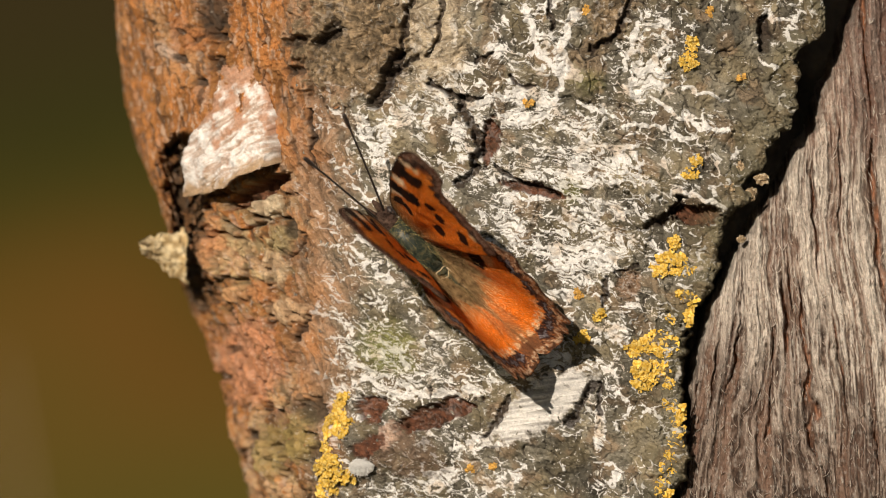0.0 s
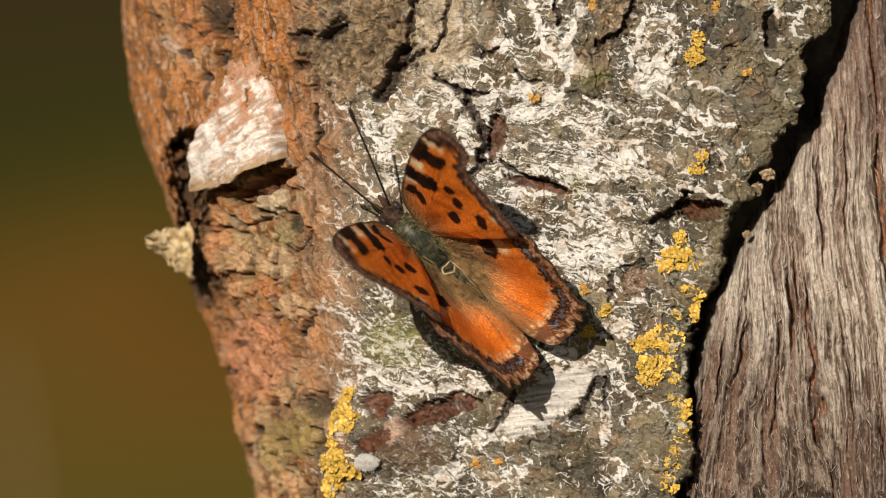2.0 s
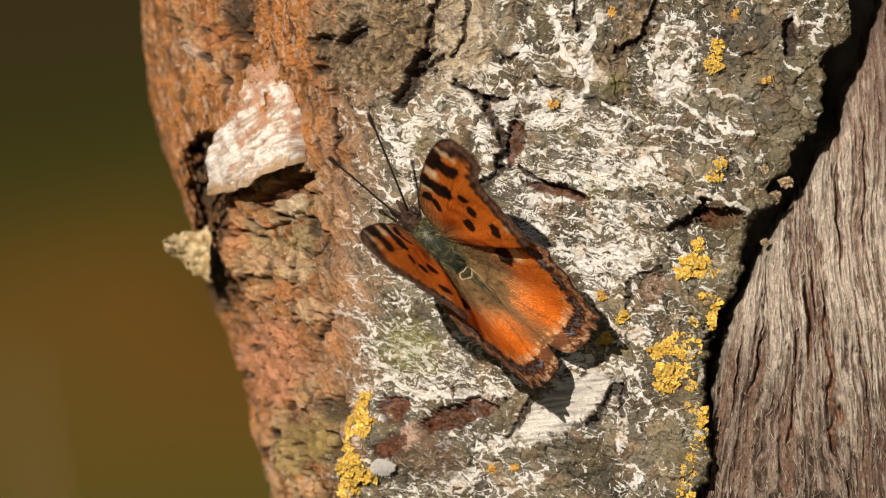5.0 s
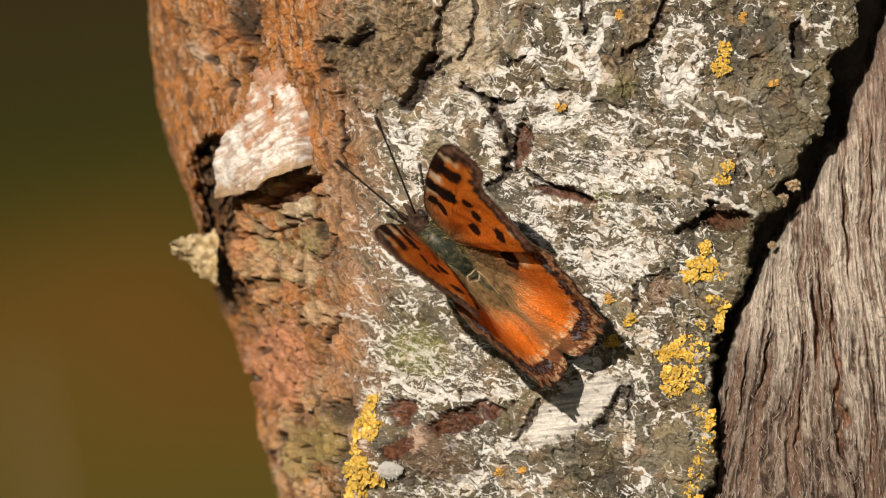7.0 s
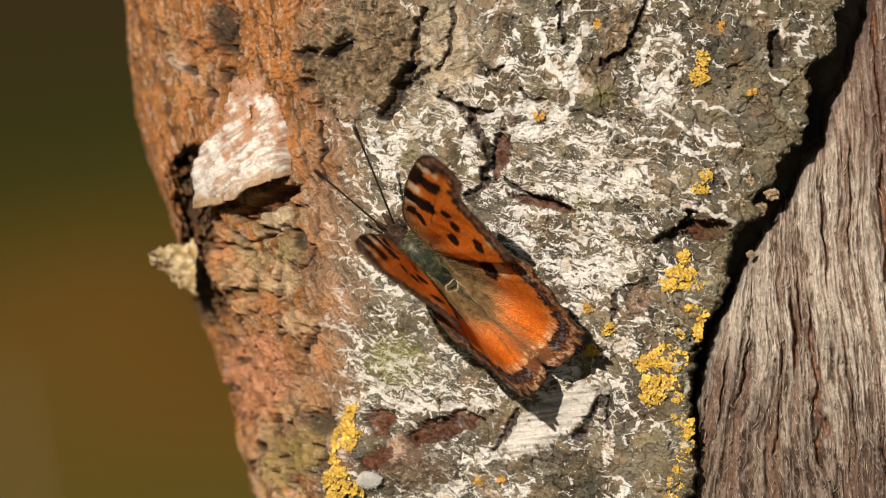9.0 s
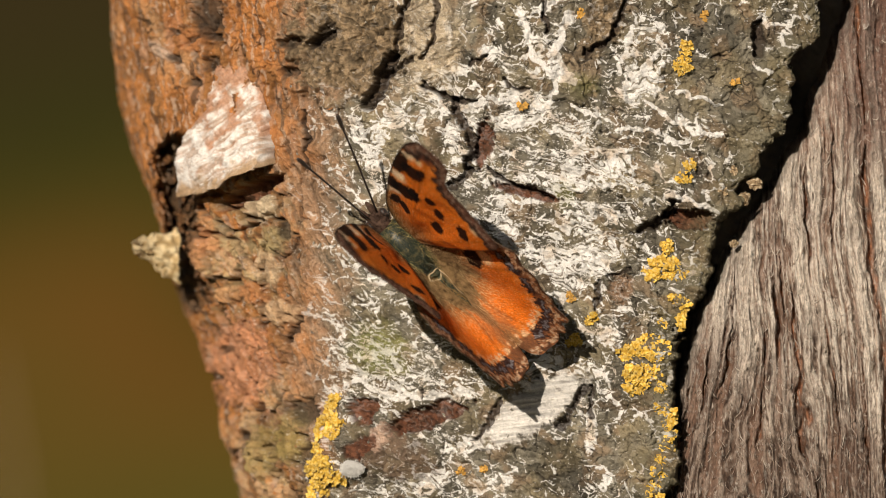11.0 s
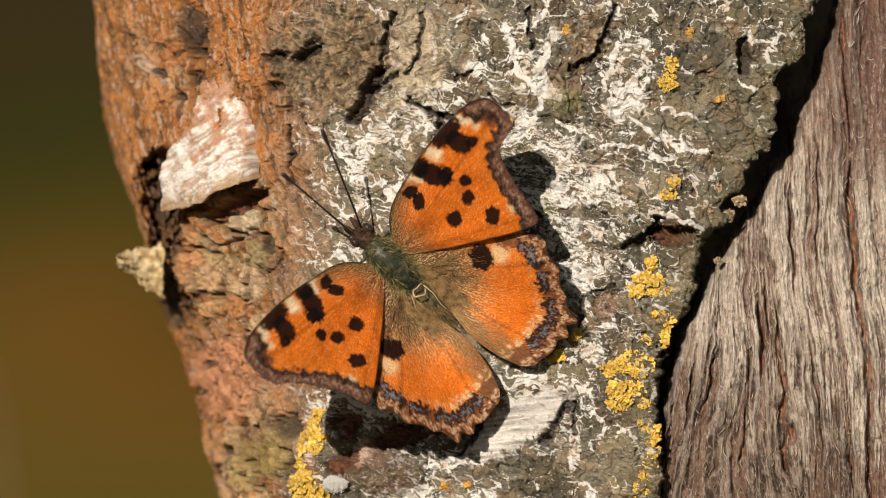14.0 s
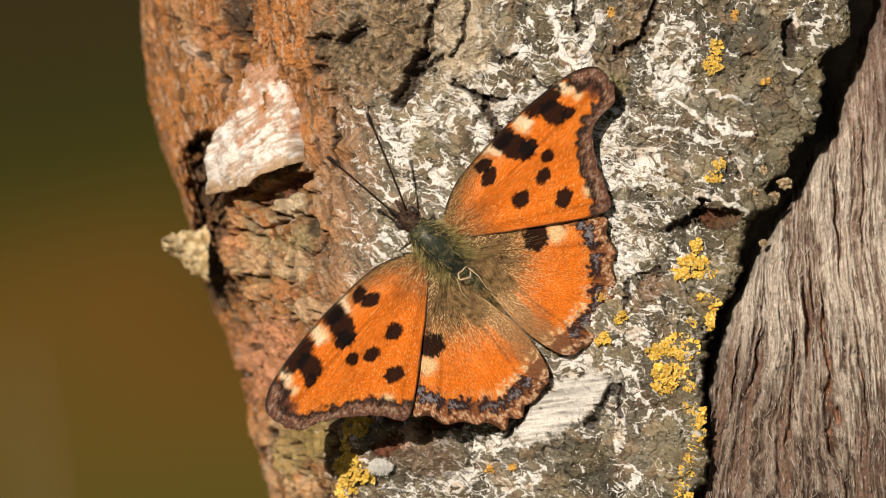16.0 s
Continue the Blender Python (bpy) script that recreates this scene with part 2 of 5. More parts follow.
CRACKS = (
    (((776, -5), (761, 35), (759, 85), (746, 103)), 9, 22),
    (((749, 100), (732, 130), (722, 160), (706, 182)), 20, 36),
    (((736, 133), (759, 117), (781, 103)), 7, 12),
    (((827, -5), (822, 35), (821, 73), (802, 96)), 7, 14),
    (((804, 147), (834, 167), (856, 174), (890, 176)), 9, 20),
    (((857, 175), (865, 201), (876, 221), (888, 240), (888, 267), (880, 289)), 13, 30),
    (((914, 295), (946, 317), (988, 331), (1028, 345)), 8, 22),
    (((850, 327), (876, 309), (886, 295)), 11, 18),
    (((1090, 91), (1119, 75), (1139, 65), (1149, 35), (1166, -15)), 10, 22),
    (((1021, 55), (1018, 13), (1014, -20)), 8, 14),
    (((1189, 404), (1216, 391), (1236, 373), (1248, 357)), 13, 28),
    (((1396, 45), (1398, 93)), 17, 26),
    (((590, 195), (596, 245), (592, 291)), 7, 14),
    (((1111, 495), (1108, 543)), 7, 12),
    (((1169, 475), (1124, 489)), 5, 8),
    (((932, 707), (919, 737), (890, 773)), 9, 14),
    (((1084, 685), (1058, 727), (1042, 753)), 13, 16),
    (((1096, 685), (1094, 740)), 9, 12),
    (((796, 685), (790, 700)), 6, 8),
    (((889, 110), (914, 100)), 7, 10),
    (((942, 135), (964, 155), (984, 153)), 7, 12),
    (((1314, 103), (1336, 95)), 5, 8),
    (((584, 565), (569, 580), (562, 595)), 12, 16),
)
CLEFT = ((368, 270), (382, 345), (390, 400), (380, 460), (380, 500), (386, 520))
HOLLOWS_AND_SHADE = (
    (909, 251, 15, 44, 8, 20), (984, 338, 62, 9, 14, 16), (799, 735, 72, 20, -16, 18), (688, 725, 24, 26, 20, 16), (684, 790, 30, 16, -30, 8),
    # these two paint the shade under a lifted plate and the peeling flake
    (1274, 387, 46, 18, 0, 44), (500, 337, 60, 16, -27, 40))
PITS = (
    (359, 52, 9, 7, 0, 14), (384, 68, 12, 6, -30, 14), (358, 100, 12, 7, 20, 16), (388, 142, 12, 7, 0, 12), (318, 38, 8, 7, 0, 10), (420, 62, 14, 8, 0, 16),
    (569, 71, 22, 10, -10, 26), (626, 63, 28, 8, -28, 24), (568, 123, 17, 8, 0, 20), (412, 23, 24, 36, 0, 12), (416, 109, 19, 13, -30, 24), (586, 723, 26, 20, 20, 20),
    (496, 767, 20, 12, 0, 12), (436, 663, 10, 8, 0, 10), (446, 615, 9, 8, 0, 10), (559, 405, 9, 16, 0, 12), (624, 60, 9, 30, 40, 14))
VEINS_HIGH = (
    (((974, 15), (984, 55), (994, 90), (1029, 125), (1072, 147)), 13),
    (((1060, 23), (1052, 55), (1034, 90), (1046, 113), (1066, 137)), 14),
    (((1026, 127), (1036, 160), (1020, 185), (1012, 209), (939, 223)), 10),
    (((1002, 21), (1029, 10), (1046, -10)), 10),
    (((1069, 185), (1089, 201), (1112, 197)), 10),
    (((1196, 179), (1244, 213), (1284, 230), (1329, 243)), 9),
    (((1249, 160), (1284, 167), (1329, 185)), 6),
    (((1222, 89), (1206, 105), (1189, 125)), 10),
    (((1172, 53), (1160, 90), (1149, 125)), 11),
    (((1224, 240), (1249, 251), (1274, 245)), 11),
    (((1392, 30), (1414, 41), (1444, 45)), 7),
    (((1386, 109), (1396, 125), (1420, 130)), 6),
)
VEINS_LOW = (
    (((779, 145), (814, 160), (836, 183), (850, 199)), 7),
    (((1030, 309), (1059, 317), (1088, 331)), 11),
    (((1236, 345), (1274, 356), (1322, 371)), 11),
    (((724, 697), (794, 699), (879, 693)), 12),
    (((964, 356), (1024, 351), (1072, 361)), 8),
    (((674, 207), (684, 245), (730, 217)), 8),
    (((984, 453), (1044, 461), (1114, 457)), 8),
    (((949, 435), (994, 441), (1064, 447)), 6),
    (((1144, 230), (1184, 223), (1214, 231)), 8),
    (((1074, 257), (1124, 271), (1174, 265)), 8),
    (((604, 540), (590, 551), (616, 555)), 8),
)
WHITE_HIGH = (
    (1189, 143, 38, 26, 15), (1164, 169, 26, 11, 40), (964, 173, 17, 20, 0), (920, 90, 20, 14, 0), (852, 125, 34, 14, -10), (846, 59, 10, 30, 0),
    (852, 231, 17, 28, 10), (922, 177, 22, 12, 0), (952, 209, 34, 9, 5), (1034, 115, 12, 30, -10), (879, 782, 26, 15, -15), (1106, 457, 44, 22, 0),
    (1116, 375, 38, 13, 0), (1044, 477, 60, 8, 0))
WHITE_LOW = (
    (939, 353, 26, 11, 0), (946, 405, 20, 24, 0), (1032, 525, 32, 13, 0), (1096, 760, 11, 40, 0), (719, 253, 14, 30, 20), (752, 205, 20, 20, 0),
    (689, 225, 9, 22, 0), (1074, 325, 26, 12, 10), (814, 847, 34, 16, -10), (934, 851, 26, 14, 0), (1014, 640, 34, 16, 0), (1134, 595, 24, 18, 0),
    (1209, 470, 20, 22, 0))
CRUST_HIGH = (
    (1089, 115, 44, 36, 0), (1062, 183, 24, 20, 0), (956, 50, 34, 40, 0), (1304, 65, 62, 55, 0), (1274, 127, 50, 26, 0), (1274, 181, 46, 20, 0),
    (1374, 175, 60, 75, 0), (1044, 375, 70, 14, 0), (1014, 399, 40, 9, 0), (892, 345, 36, 20, 0), (1169, 385, 36, 40, 0), (1124, 227, 48, 22, 0))
CRUST_LOW = (
    (779, 257, 66, 18, 0), (774, 185, 34, 26, 0), (856, 660, 40, 22, 0), (889, 737, 50, 34, -20), (984, 773, 60, 24, -30), (1034, 827, 90, 36, 0),
    (1159, 720, 62, 46, 0), (984, 415, 40, 16, 0), (864, 55, 40, 40, 0), (994, 245, 70, 12, 6), (1154, 795, 50, 30, 0), (984, 515, 36, 22, 0),
    (1114, 335, 50, 24, 0))


SIDE_SCALES = (
    (754, 807, 56, 40, 0, (0.15, 0.095, 0.066)), (688, 790, 30, 16, -30, (0.17, 0.10, 0.07)),
    (516, 360, 24, 34, 10, (0.68, 0.56, 0.39)), (529, 473, 20, 36, -10, (0.66, 0.49, 0.31)), (466, 517, 30, 14, -15, (0.58, 0.33, 0.16)), (544, 550, 34, 22, 0, (0.62, 0.43, 0.26)),
    (539, 420, 24, 24, 0, (0.45, 0.36, 0.18)), (424, 435, 26, 50, 8, (0.5, 0.215, 0.085)), (504, 515, 26, 20, 0, (0.5, 0.215, 0.085)), (384, 67, 26, 20, -10, (0.5, 0.215, 0.085)),
    (360, 35, 18, 24, 0, (0.5, 0.215, 0.085)), (482, 635, 58, 80, -12, (0.56, 0.26, 0.145)),
    (566, 770, 28, 46, 0, (0.33, 0.25, 0.09)), (529, 795, 26, 46, 0, (0.33, 0.25, 0.09)),
    (336, 85, 10, 26, -50, (0.55, 0.42, 0.33)), (719, 770, 18, 26, 20, (0.62, 0.43, 0.33)),
)


def bark_form(u, v, w):
    """Relief of the bark in plan units, and its colour, at plan (u, v); w runs round the trunk."""
    red = step(640, 555, u + 36 * fbm(w / 90, v / 90, 3, 1))
    warp_u, warp_v = w + 16 * fbm(w / 60, v / 60, 3, 2), v + 16 * fbm(w / 60, v / 60, 3, 6)
    big = fbm(w / 230, v / 300, 3, 10)
    f1, f2, ident = cells(warp_u / 46, warp_v / 76, 3)
    gap = 1 - step(0.02, 0.16, f2 - f1)
    seam = 1 - step(0.0, 0.11, f2 - f1 + 0.03 * fbm(w / 8, v / 8, 2, 7))
    g1, g2, grain_id = cells(warp_u / 17, warp_v / 20, 5)
    mid = fbm(w / 34, v / 34, 4, 12, 0.55)
    fine = fbm(w / 9, v / 9, 3, 16, 0.6)
    lines = ridged((w * 0.97 + v * 0.24) / 70, (v * 0.97 - w * 0.24) / 7.5, 3, 20)
    h = 20 * big + mid * (8 - 2 * red) + fine * (1.5 + 1.5 * red)
    knobs = np.clip(0.3 * blob(u, v, 370, 60, 95, 80, 0, 0.4, along=w) + 1.2 * blob(u, v, 490, 470, 90, 150, 10, 0.5, along=w) + 0.7 * blob(u, v, 540, 800, 70, 130, 0, 0.5, along=w), 0, 1)
    upright = ridged(warp_u / 20, warp_v / 130, 3, 24)
    knobs = knobs * red
    threads = ridged(warp_u / 7, warp_v / 60, 3, 25)
    h += (ident - 0.5) * (8 + 17 * knobs) - gap * (4 * (1 - red) + 8 * knobs) - 40 * seam * knobs
    h += ((grain_id - 0.5) * 3.5 - (1 - step(0.0, 0.12, g2 - g1)) * 2.0) * (1 - 0.75 * red) + red * (9 * upright + 4 * threads)

    # grey crust with a network of pale fibres
    olive = 0.5 + 0.5 * fbm(w / 70, v / 70, 3, 60)
    grey = mix(np.zeros(np.shape(u) + (3,)) + (0.186, 0.168, 0.129), (0.208, 0.174, 0.112), step(0.35, 0.8, olive))
    grey = grey * (0.72 + 0.62 * ident[..., None]) * (0.85 + 0.3 * grain_id[..., None])
    band = np.maximum(blob(u, v, 1010, 330, 170, 150, 0, 0.6, along=w), 0.9 * blob(u, v, 800, 660, 190, 60, -6, 0.6, along=w))
    brownish = step(0.1, 0.45, fbm(w / 60, v / 60, 3, 91))
    dense = 0.30 + 0.24 * fbm(w / 110, v / 110, 3, 80)
    dense = dense + 0.20 * band + 0.20 * blob(u, v, 745, 260, 90, 120, 0, 0.6, along=w) + 0.22 * blob(u, v, 950, 90, 110, 80, 20, 0.7, along=w)
    dense = dense + 0.15 * blob(u, v, 930, 200, 60, 60, 0, 0.5, along=w)
    dense = dense + 0.10 * blob(u, v, 780, 680, 170, 90, 0, 0.7, along=w) - 0.10 * blob(u, v, 1370, 150, 90, 130, 0, 0.6, along=w)
    dense = dense - 0.04 * blob(u, v, 1020, 820, 130, 70, -20, 0.6, along=w) + 0.14 * blob(u, v, 1100, 740, 120, 110, 0, 0.8, along=w) + 0.14 * blob(u, v, 800, 850, 160, 60, 0, 0.8, along=w) + 0.15 * blob(u, v, 1100, 600, 60, 60, 0, 0.6, along=w)
    dense = dense + 0.24 * blob(u, v, 1180, 50, 80, 80, 0, 0.7, along=w)
    dense = dense + 0.36 * blob(u, v, 1110, 430, 80, 90, 0, 0.6, along=w) + 0.15 * blob(u, v, 1180, 300, 90, 60, 0, 0.6, along=w)
    dense = dense + 0.18 * blob(u, v, 700, 500, 60, 150, 0, 0.6, along=w)
    dense = np.clip(dense + 0.03 * step(330, 200, v) - 0.04 + 0.16 * blob(u, v, 835, 140, 75, 80, 0, 0.7, along=w), 0.05, 0.60)
    wob_u, wob_v = w + 17 * fbm(w / 38, v / 38, 3, 71, 0.45), v + 17 * fbm(w / 38, v / 38, 3, 75, 0.45)
    k1, k2, plate = cells(wob_u / 66, wob_v / 38, 8)
    m1, m2, chip = cells(wob_u / 19, wob_v / 12, 9)
    fibre = ridged(wob_u / 46, wob_v / 7, 2, 73)
    hatch = ridged(wob_u / 60, (wob_v - 0.12 * w) / 6.5, 2, 74)
    for row in CRUST_HIGH + CRUST_LOW:
        dense = dense - 0.22 * blob(u, v, *row, 0.5, along=w)
    streaky = fbm(wob_u / 75, (wob_v - 0.10 * w) / 12, 4, 72, 0.62)
    limit = -1.05 + 1.45 * dense
    stripes = (1 - step(-0.035, 0.035, streaky - limit)) * np.clip(1.3 * band, 0, 1)
    n1, n2, tile = cells(wob_u / 31, wob_v / 24, 11)
    width = np.clip(0.025 + 0.55 * (dense - 0.26) + 0.26 * fbm(w / 38, v / 34, 2, 79), 0.0, 0.50)
    wide_gap = 1 - step(width - 0.05, width + 0.03, n2 - n1)
    thin = np.clip(0.01 + 0.45 * (dense - 0.34) + 0.30 * fbm(w / 26, v / 26, 2, 83) - 0.5 * brownish, -0.1, 0.30)
    small_gap = 1 - step(thin - 0.05, thin + 0.03, m2 - m1)
    open_gap = np.maximum(wide_gap, stripes)
    scratch = step(0.93, 0.98, ridged((w * 0.90 + v * 0.44) / 120, (v * 0.90 - w * 0.44) / 30, 2, 87)) * step(0.05, 0.3, fbm(w / 70, v / 70, 2, 89))
    streaks = step(0.60, 0.72, lines + 0.5 * (dense - 0.5) + 0.10 * fine) * band
    hatched = step(0.86, 0.93, hatch) * step(0.0, 0.35, fbm(w / 36, v / 20, 3, 76) + 0.9 * (dense - 0.34)) * (1 - red) * np.clip(0.3 + band, 0, 1)
    white = np.maximum(0.75 * hatched, np.maximum(np.maximum(open_gap, 0.92 * small_gap), np.maximum(0.9 * scratch, streaks)))
    residue = step(0.08, 0.30, fbm(wob_u / 24, (wob_v - 0.12 * w) / 7, 3, 77, 0.5) + 0.2 * streaky)
    white = white * (1 - 0.8 * residue) * (1 - red)
    for points, width in VEINS_HIGH + VEINS_LOW:
        white = np.maximum(white, stroke(u, v, points, 0.85 * width, along=w) * (1 - 0.35 * residue))
    for row in WHITE_HIGH + WHITE_LOW:
        white = np.maximum(white, blob(u, v, *row, 0.3, along=w) * (1 - 0.6 * residue))
    white = step(0.36, 0.56, white)
    pale = mix(np.zeros(np.shape(u) + (3,)) + (0.85, 0.83, 0.805), (0.68, 0.59, 0.50), step(0.15, 0.7, fbm(w / 40, v / 40, 3, 90)))
    grey = grey * (0.66 + 0.40 * plate[..., None]) * (0.9 + 0.2 * chip[..., None]) * (0.76 + 0.48 * tile[..., None])
    grey = mix(grey, np.array((0.23, 0.165, 0.105)) * (0.6 + 0.8 * plate[..., None]), step(0.1, 0.45, fbm(w / 60, v / 60, 3, 91) + 0.25 * step(860, 680, u) * step(260, 120, v)) * 0.7)
    rift = 1 - step(0.0, 0.045, k2 - k1)
    grey = mix(grey, (0.045, 0.036, 0.028), rift * 0.9 * (1 - open_gap))
    hair_crack = (1 - step(0.0, 0.06, m2 - m1)) * (1 - np.maximum(small_gap, open_gap)) * step(0.0, 0.3, fbm(w / 30, v / 30, 2, 94))
    grey = mix(grey, (0.05, 0.042, 0.034), hair_crack * 0.75)
    h = h - 5 * rift * (1 - red) - 2.5 * hair_crack * (1 - red)
    tone = mix(grey, pale * (0.82 + 0.12 * fibre[..., None] + 0.12 * hatch[..., None] + 0.08 * chip[..., None]), white * 0.96)
    dome = 1 - np.exp(-5 * np.maximum(n2 - n1 - width, 0))
    raised = dome * (1 - red)
    h = h + (7 + 5 * plate + 5 * tile) * raised + (chip - 0.5) * 4 * (1 - white) + 3 * fibre * white + 1.6 * hatch * (1 - red)
    calm = blob(u, v, 800, 470, 330, 250, 0, 0.6, along=w)
    h = h * (1 - 0.45 * calm) - 24 * blob(u, v, 990, 620, 220, 170, -40, 0.95, along=w) + 24 * blob(u, v, 1000, 742, 84, 40, -34, 0.8, along=w)
    # brown plate high up, tan strip, reddish weathered side
    brown = np.maximum(blob(u, v, 664, 74, 102, 100, 0, 0.25, along=w), blob(u, v, 1122, 36, 36, 52, 20, 0.3, along=w) * 0.8)
    tone = mix(tone, np.array((0.32, 0.232, 0.140)) * (0.35 + 0.6 * grain_id[..., None] + 0.5 * step(-0.4, 0.5, fbm(w / 14, v / 20, 4, 92))[..., None]), brown * (1 - 0.12 * white))
    gritty = fbm(warp_u / 17, warp_v / 14, 4, 93, 0.55)
    tone = mix(tone, tone * 0.55, brown * step(0.05, -0.35, gritty))
    h = h + brown * (10 + 9 * fbm(w / 26, v / 30, 3, 92) + 5 * gritty)
    tan = blob(u, v, 806, 66, 62, 88, 0, 0.5, along=w)
    tone = mix(tone, np.array((0.56, 0.46, 0.33)) * (0.5 + 0.5 * grain_id[..., None] + 0.4 * fibre[..., None]), tan * 0.8 * (1 - brown))
    strip = step(520, 570, u) * step(690, 610, u + 34 * fbm(w / 50, v / 50, 3, 33)) * step(820, 640, v)
    tone = mix(tone, np.array((0.46, 0.29, 0.18)) * (0.10 + 0.2 * ident[..., None] + 0.50 * upright[..., None] + 0.70 * threads[..., None]), strip * (1 - 0.75 * white) * 0.85 * (1 - brown))
    h = h + strip * (6 * threads + 5 * upright - 6)
    rusty = mix(np.zeros(np.shape(u) + (3,)) + (0.48, 0.20, 0.062), (0.34, 0.155, 0.052), step(-0.2, 0.5, fbm(w / 36, v / 80, 3, 44)))
    rusty = rusty * (0.8 + 0.35 * ident[..., None]) * (0.9 + 0.2 * grain_id[..., None]) * (0.62 + 0.36 * upright[..., None] + 0.30 * threads[..., None])
    face = ident + 0.22 * fbm(w / 12, v / 16, 3, 46)
    rusty = mix(rusty, (0.62, 0.42, 0.24), step(0.68, 0.78, face) * np.clip(1.5 * knobs, 0, 1) * 0.75)
    rusty = mix(rusty, (0.24, 0.13, 0.055), step(0.36, 0.26, face) * np.clip(1.5 * knobs, 0, 1) * 0.75)
    fissure = step(0.83, 0.93, ridged(warp_u / 24, warp_v / 110, 2, 26)) * step(-0.1, 0.25, fbm(w / 60, v / 60, 2, 28)) * step(720, 640, u)
    h = h - 9 * fissure
    rusty = mix(rusty, (0.47, 0.26, 0.15), step(0.25, 0.6, fbm(w / 22, v / 80, 3, 47)) * 0.8)
    rusty = mix(rusty, (0.085, 0.05, 0.032), step(0.22, 0.5, fbm(w / 16, v / 70, 4, 48)) * 0.75)
    rusty = mix(rusty, (0.58, 0.44, 0.33), step(0.3, 0.5, fbm(w / 9, v / 30, 3, 50)) * 0.55)
    mossy = blob(u, v, 500, 440, 85, 130, 10, 0.5, along=w) + 0.7 * blob(u, v, 560, 800, 60, 120, 0, 0.5, along=w)
    rusty = mix(rusty, np.array((0.34, 0.27, 0.14)) * (0.5 + ident[..., None]), 0.55 * np.clip(mossy, 0, 1) * step(0.0, 0.5, fbm(w / 34, v / 34, 3, 49) + 0.25))
    rusty = mix(rusty, (0.055, 0.035, 0.025), seam * 0.9 * np.clip(1.5 * knobs, 0, 1))
    tone = mix(tone, rusty * 0.95, red * (1 - 0.3 * strip) * (1 - brown))
    tone = mix(tone, (0.06, 0.036, 0.025), fissure * 0.8)
    for cu, cv, ru, rv, turn, paint in SIDE_SCALES:
        k = blob(u, v, cu, cv, ru, rv, turn, 0.22, along=w)
        tone = mix(tone, np.array(paint) * (0.62 + 0.35 * grain_id[..., None] + 0.35 * step(-0.5, 0.5, mid)[..., None]), k * 0.65)
        ring = blob(u, v, cu, cv, ru * 1.22, rv * 1.22, turn, 0.25, along=w) * (1 - k)
        tone = mix(tone, (0.055, 0.036, 0.022), ring * 0.5 * step(-0.2, 0.2, mid))
        h = h + 4 * k - 5 * ring
    for cu, cv, ru, rv, turn, depth in PITS:
        k = blob(u, v, cu, cv, ru, rv, turn, 0.3, along=w)
        tone = mix(tone, (0.05, 0.038, 0.028), k * 0.8)
        h = h - depth * k
    knot = blob(u, v, 1149, 510, 22, 25, 0, 0.25, along=w)
    tone = mix(tone, (0.30, 0.185, 0.115), knot * 0.7)
    h = h - 8 * knot
    h = h * (1 - 0.45 * step(430, 330, u))
    green = blob(u, v, 720, 616, 46, 40, 0, 0.6, along=w) + 0.6 * blob(u, v, 1050, 340, 20, 24, 0, 0.5, along=w) + 0.5 * blob(u, v, 1085, 150, 26, 18, 0, 0.6, along=w)
    tone = mix(tone, (0.24, 0.25, 0.08), np.clip(green, 0, 1) * 0.75 * (1 - 0.5 * white))

    # torn pale wood, red-brown hollows, and shade under two plates painted as hollows
    torn = blob(u, v, 995, 722, 104, 38, -34, 0.2, along=w)
    streak = ridged((u - v * 0.12) / 150, (v + u * 0.12) / 9, 2, 95)
    tone = mix(tone, np.array((0.92, 0.88, 0.83)) * (0.5 + 0.55 * streak[..., None]), torn * 0.95)
    h = h * (1 - 0.55 * torn) + torn * (5.0 * streak - 6)
    bare = np.zeros(np.shape(u))
    for cu, cv, ru, rv, turn, depth in HOLLOWS_AND_SHADE:
        k = blob(u, v, cu, cv, ru, rv, turn, 0.14, along=w)
        tone = mix(tone, np.array((0.125, 0.047, 0.024)) * (0.35 + 0.7 * grain_id[..., None] + 0.6 * step(-0.4, 0.5, fbm(w / 9, v / 9, 3, 96))[..., None]), k * 0.9)
        h = h - depth * k
        bare = np.maximum(bare, k)
    for points, width, depth in CRACKS:
        k = stroke(u, v, points, width, along=w)
        tone = mix(tone, (0.04, 0.028, 0.022), k * 0.85)
        h = h - depth * k
        bare = np.maximum(bare, k)
    return h, np.clip(tone, 0.012, 0.92), np.clip(0.15 + dense * 0.8, 0, 1) * (1 - 0.85 * red + 0.45 * knobs) * (1 - 0.6 * brown) * (1 - 0.4 * strip) * (1 - bare)


ARC_T = np.linspace(-0.5, 1.78, 3000)
_u, _y, _, _ = trunk_point(ARC_T, 400.0)
ARC_W = -np.concatenate([[0], np.cumsum(np.hypot(np.diff(_u), np.diff(_y)))])


BARK_T, BARK_V, BARK_H = [], [], []


def swell(u, v):
    """A low bulge of the trunk, in depth."""
    return 46 * np.exp(-((u - 650) / 95) ** 2 - ((v - 812) / 62) ** 2)


def on_bark(u, v, lift=0.0):
    """World place and outward normal on the bark at plan (u, v), lifted by plan units."""
    theta = float(theta_at(float(u), float(v)))
    _, y, nu, ny = trunk_point(theta, v)
    i = int(np.clip(np.searchsorted(BARK_V[0], v), 0, len(BARK_V[0]) - 1))
    j = int(np.clip(np.searchsorted(BARK_T[0], theta), 0, len(BARK_T[0]) - 1))
    h = float(BARK_H[0][i, j]) + lift
    p = place(np.array(u + nu * h), np.array(float(v)), np.array(y + ny * h - swell(u, v)))
    return Vector(p), Vector((nu, ny, 0)).normalized()


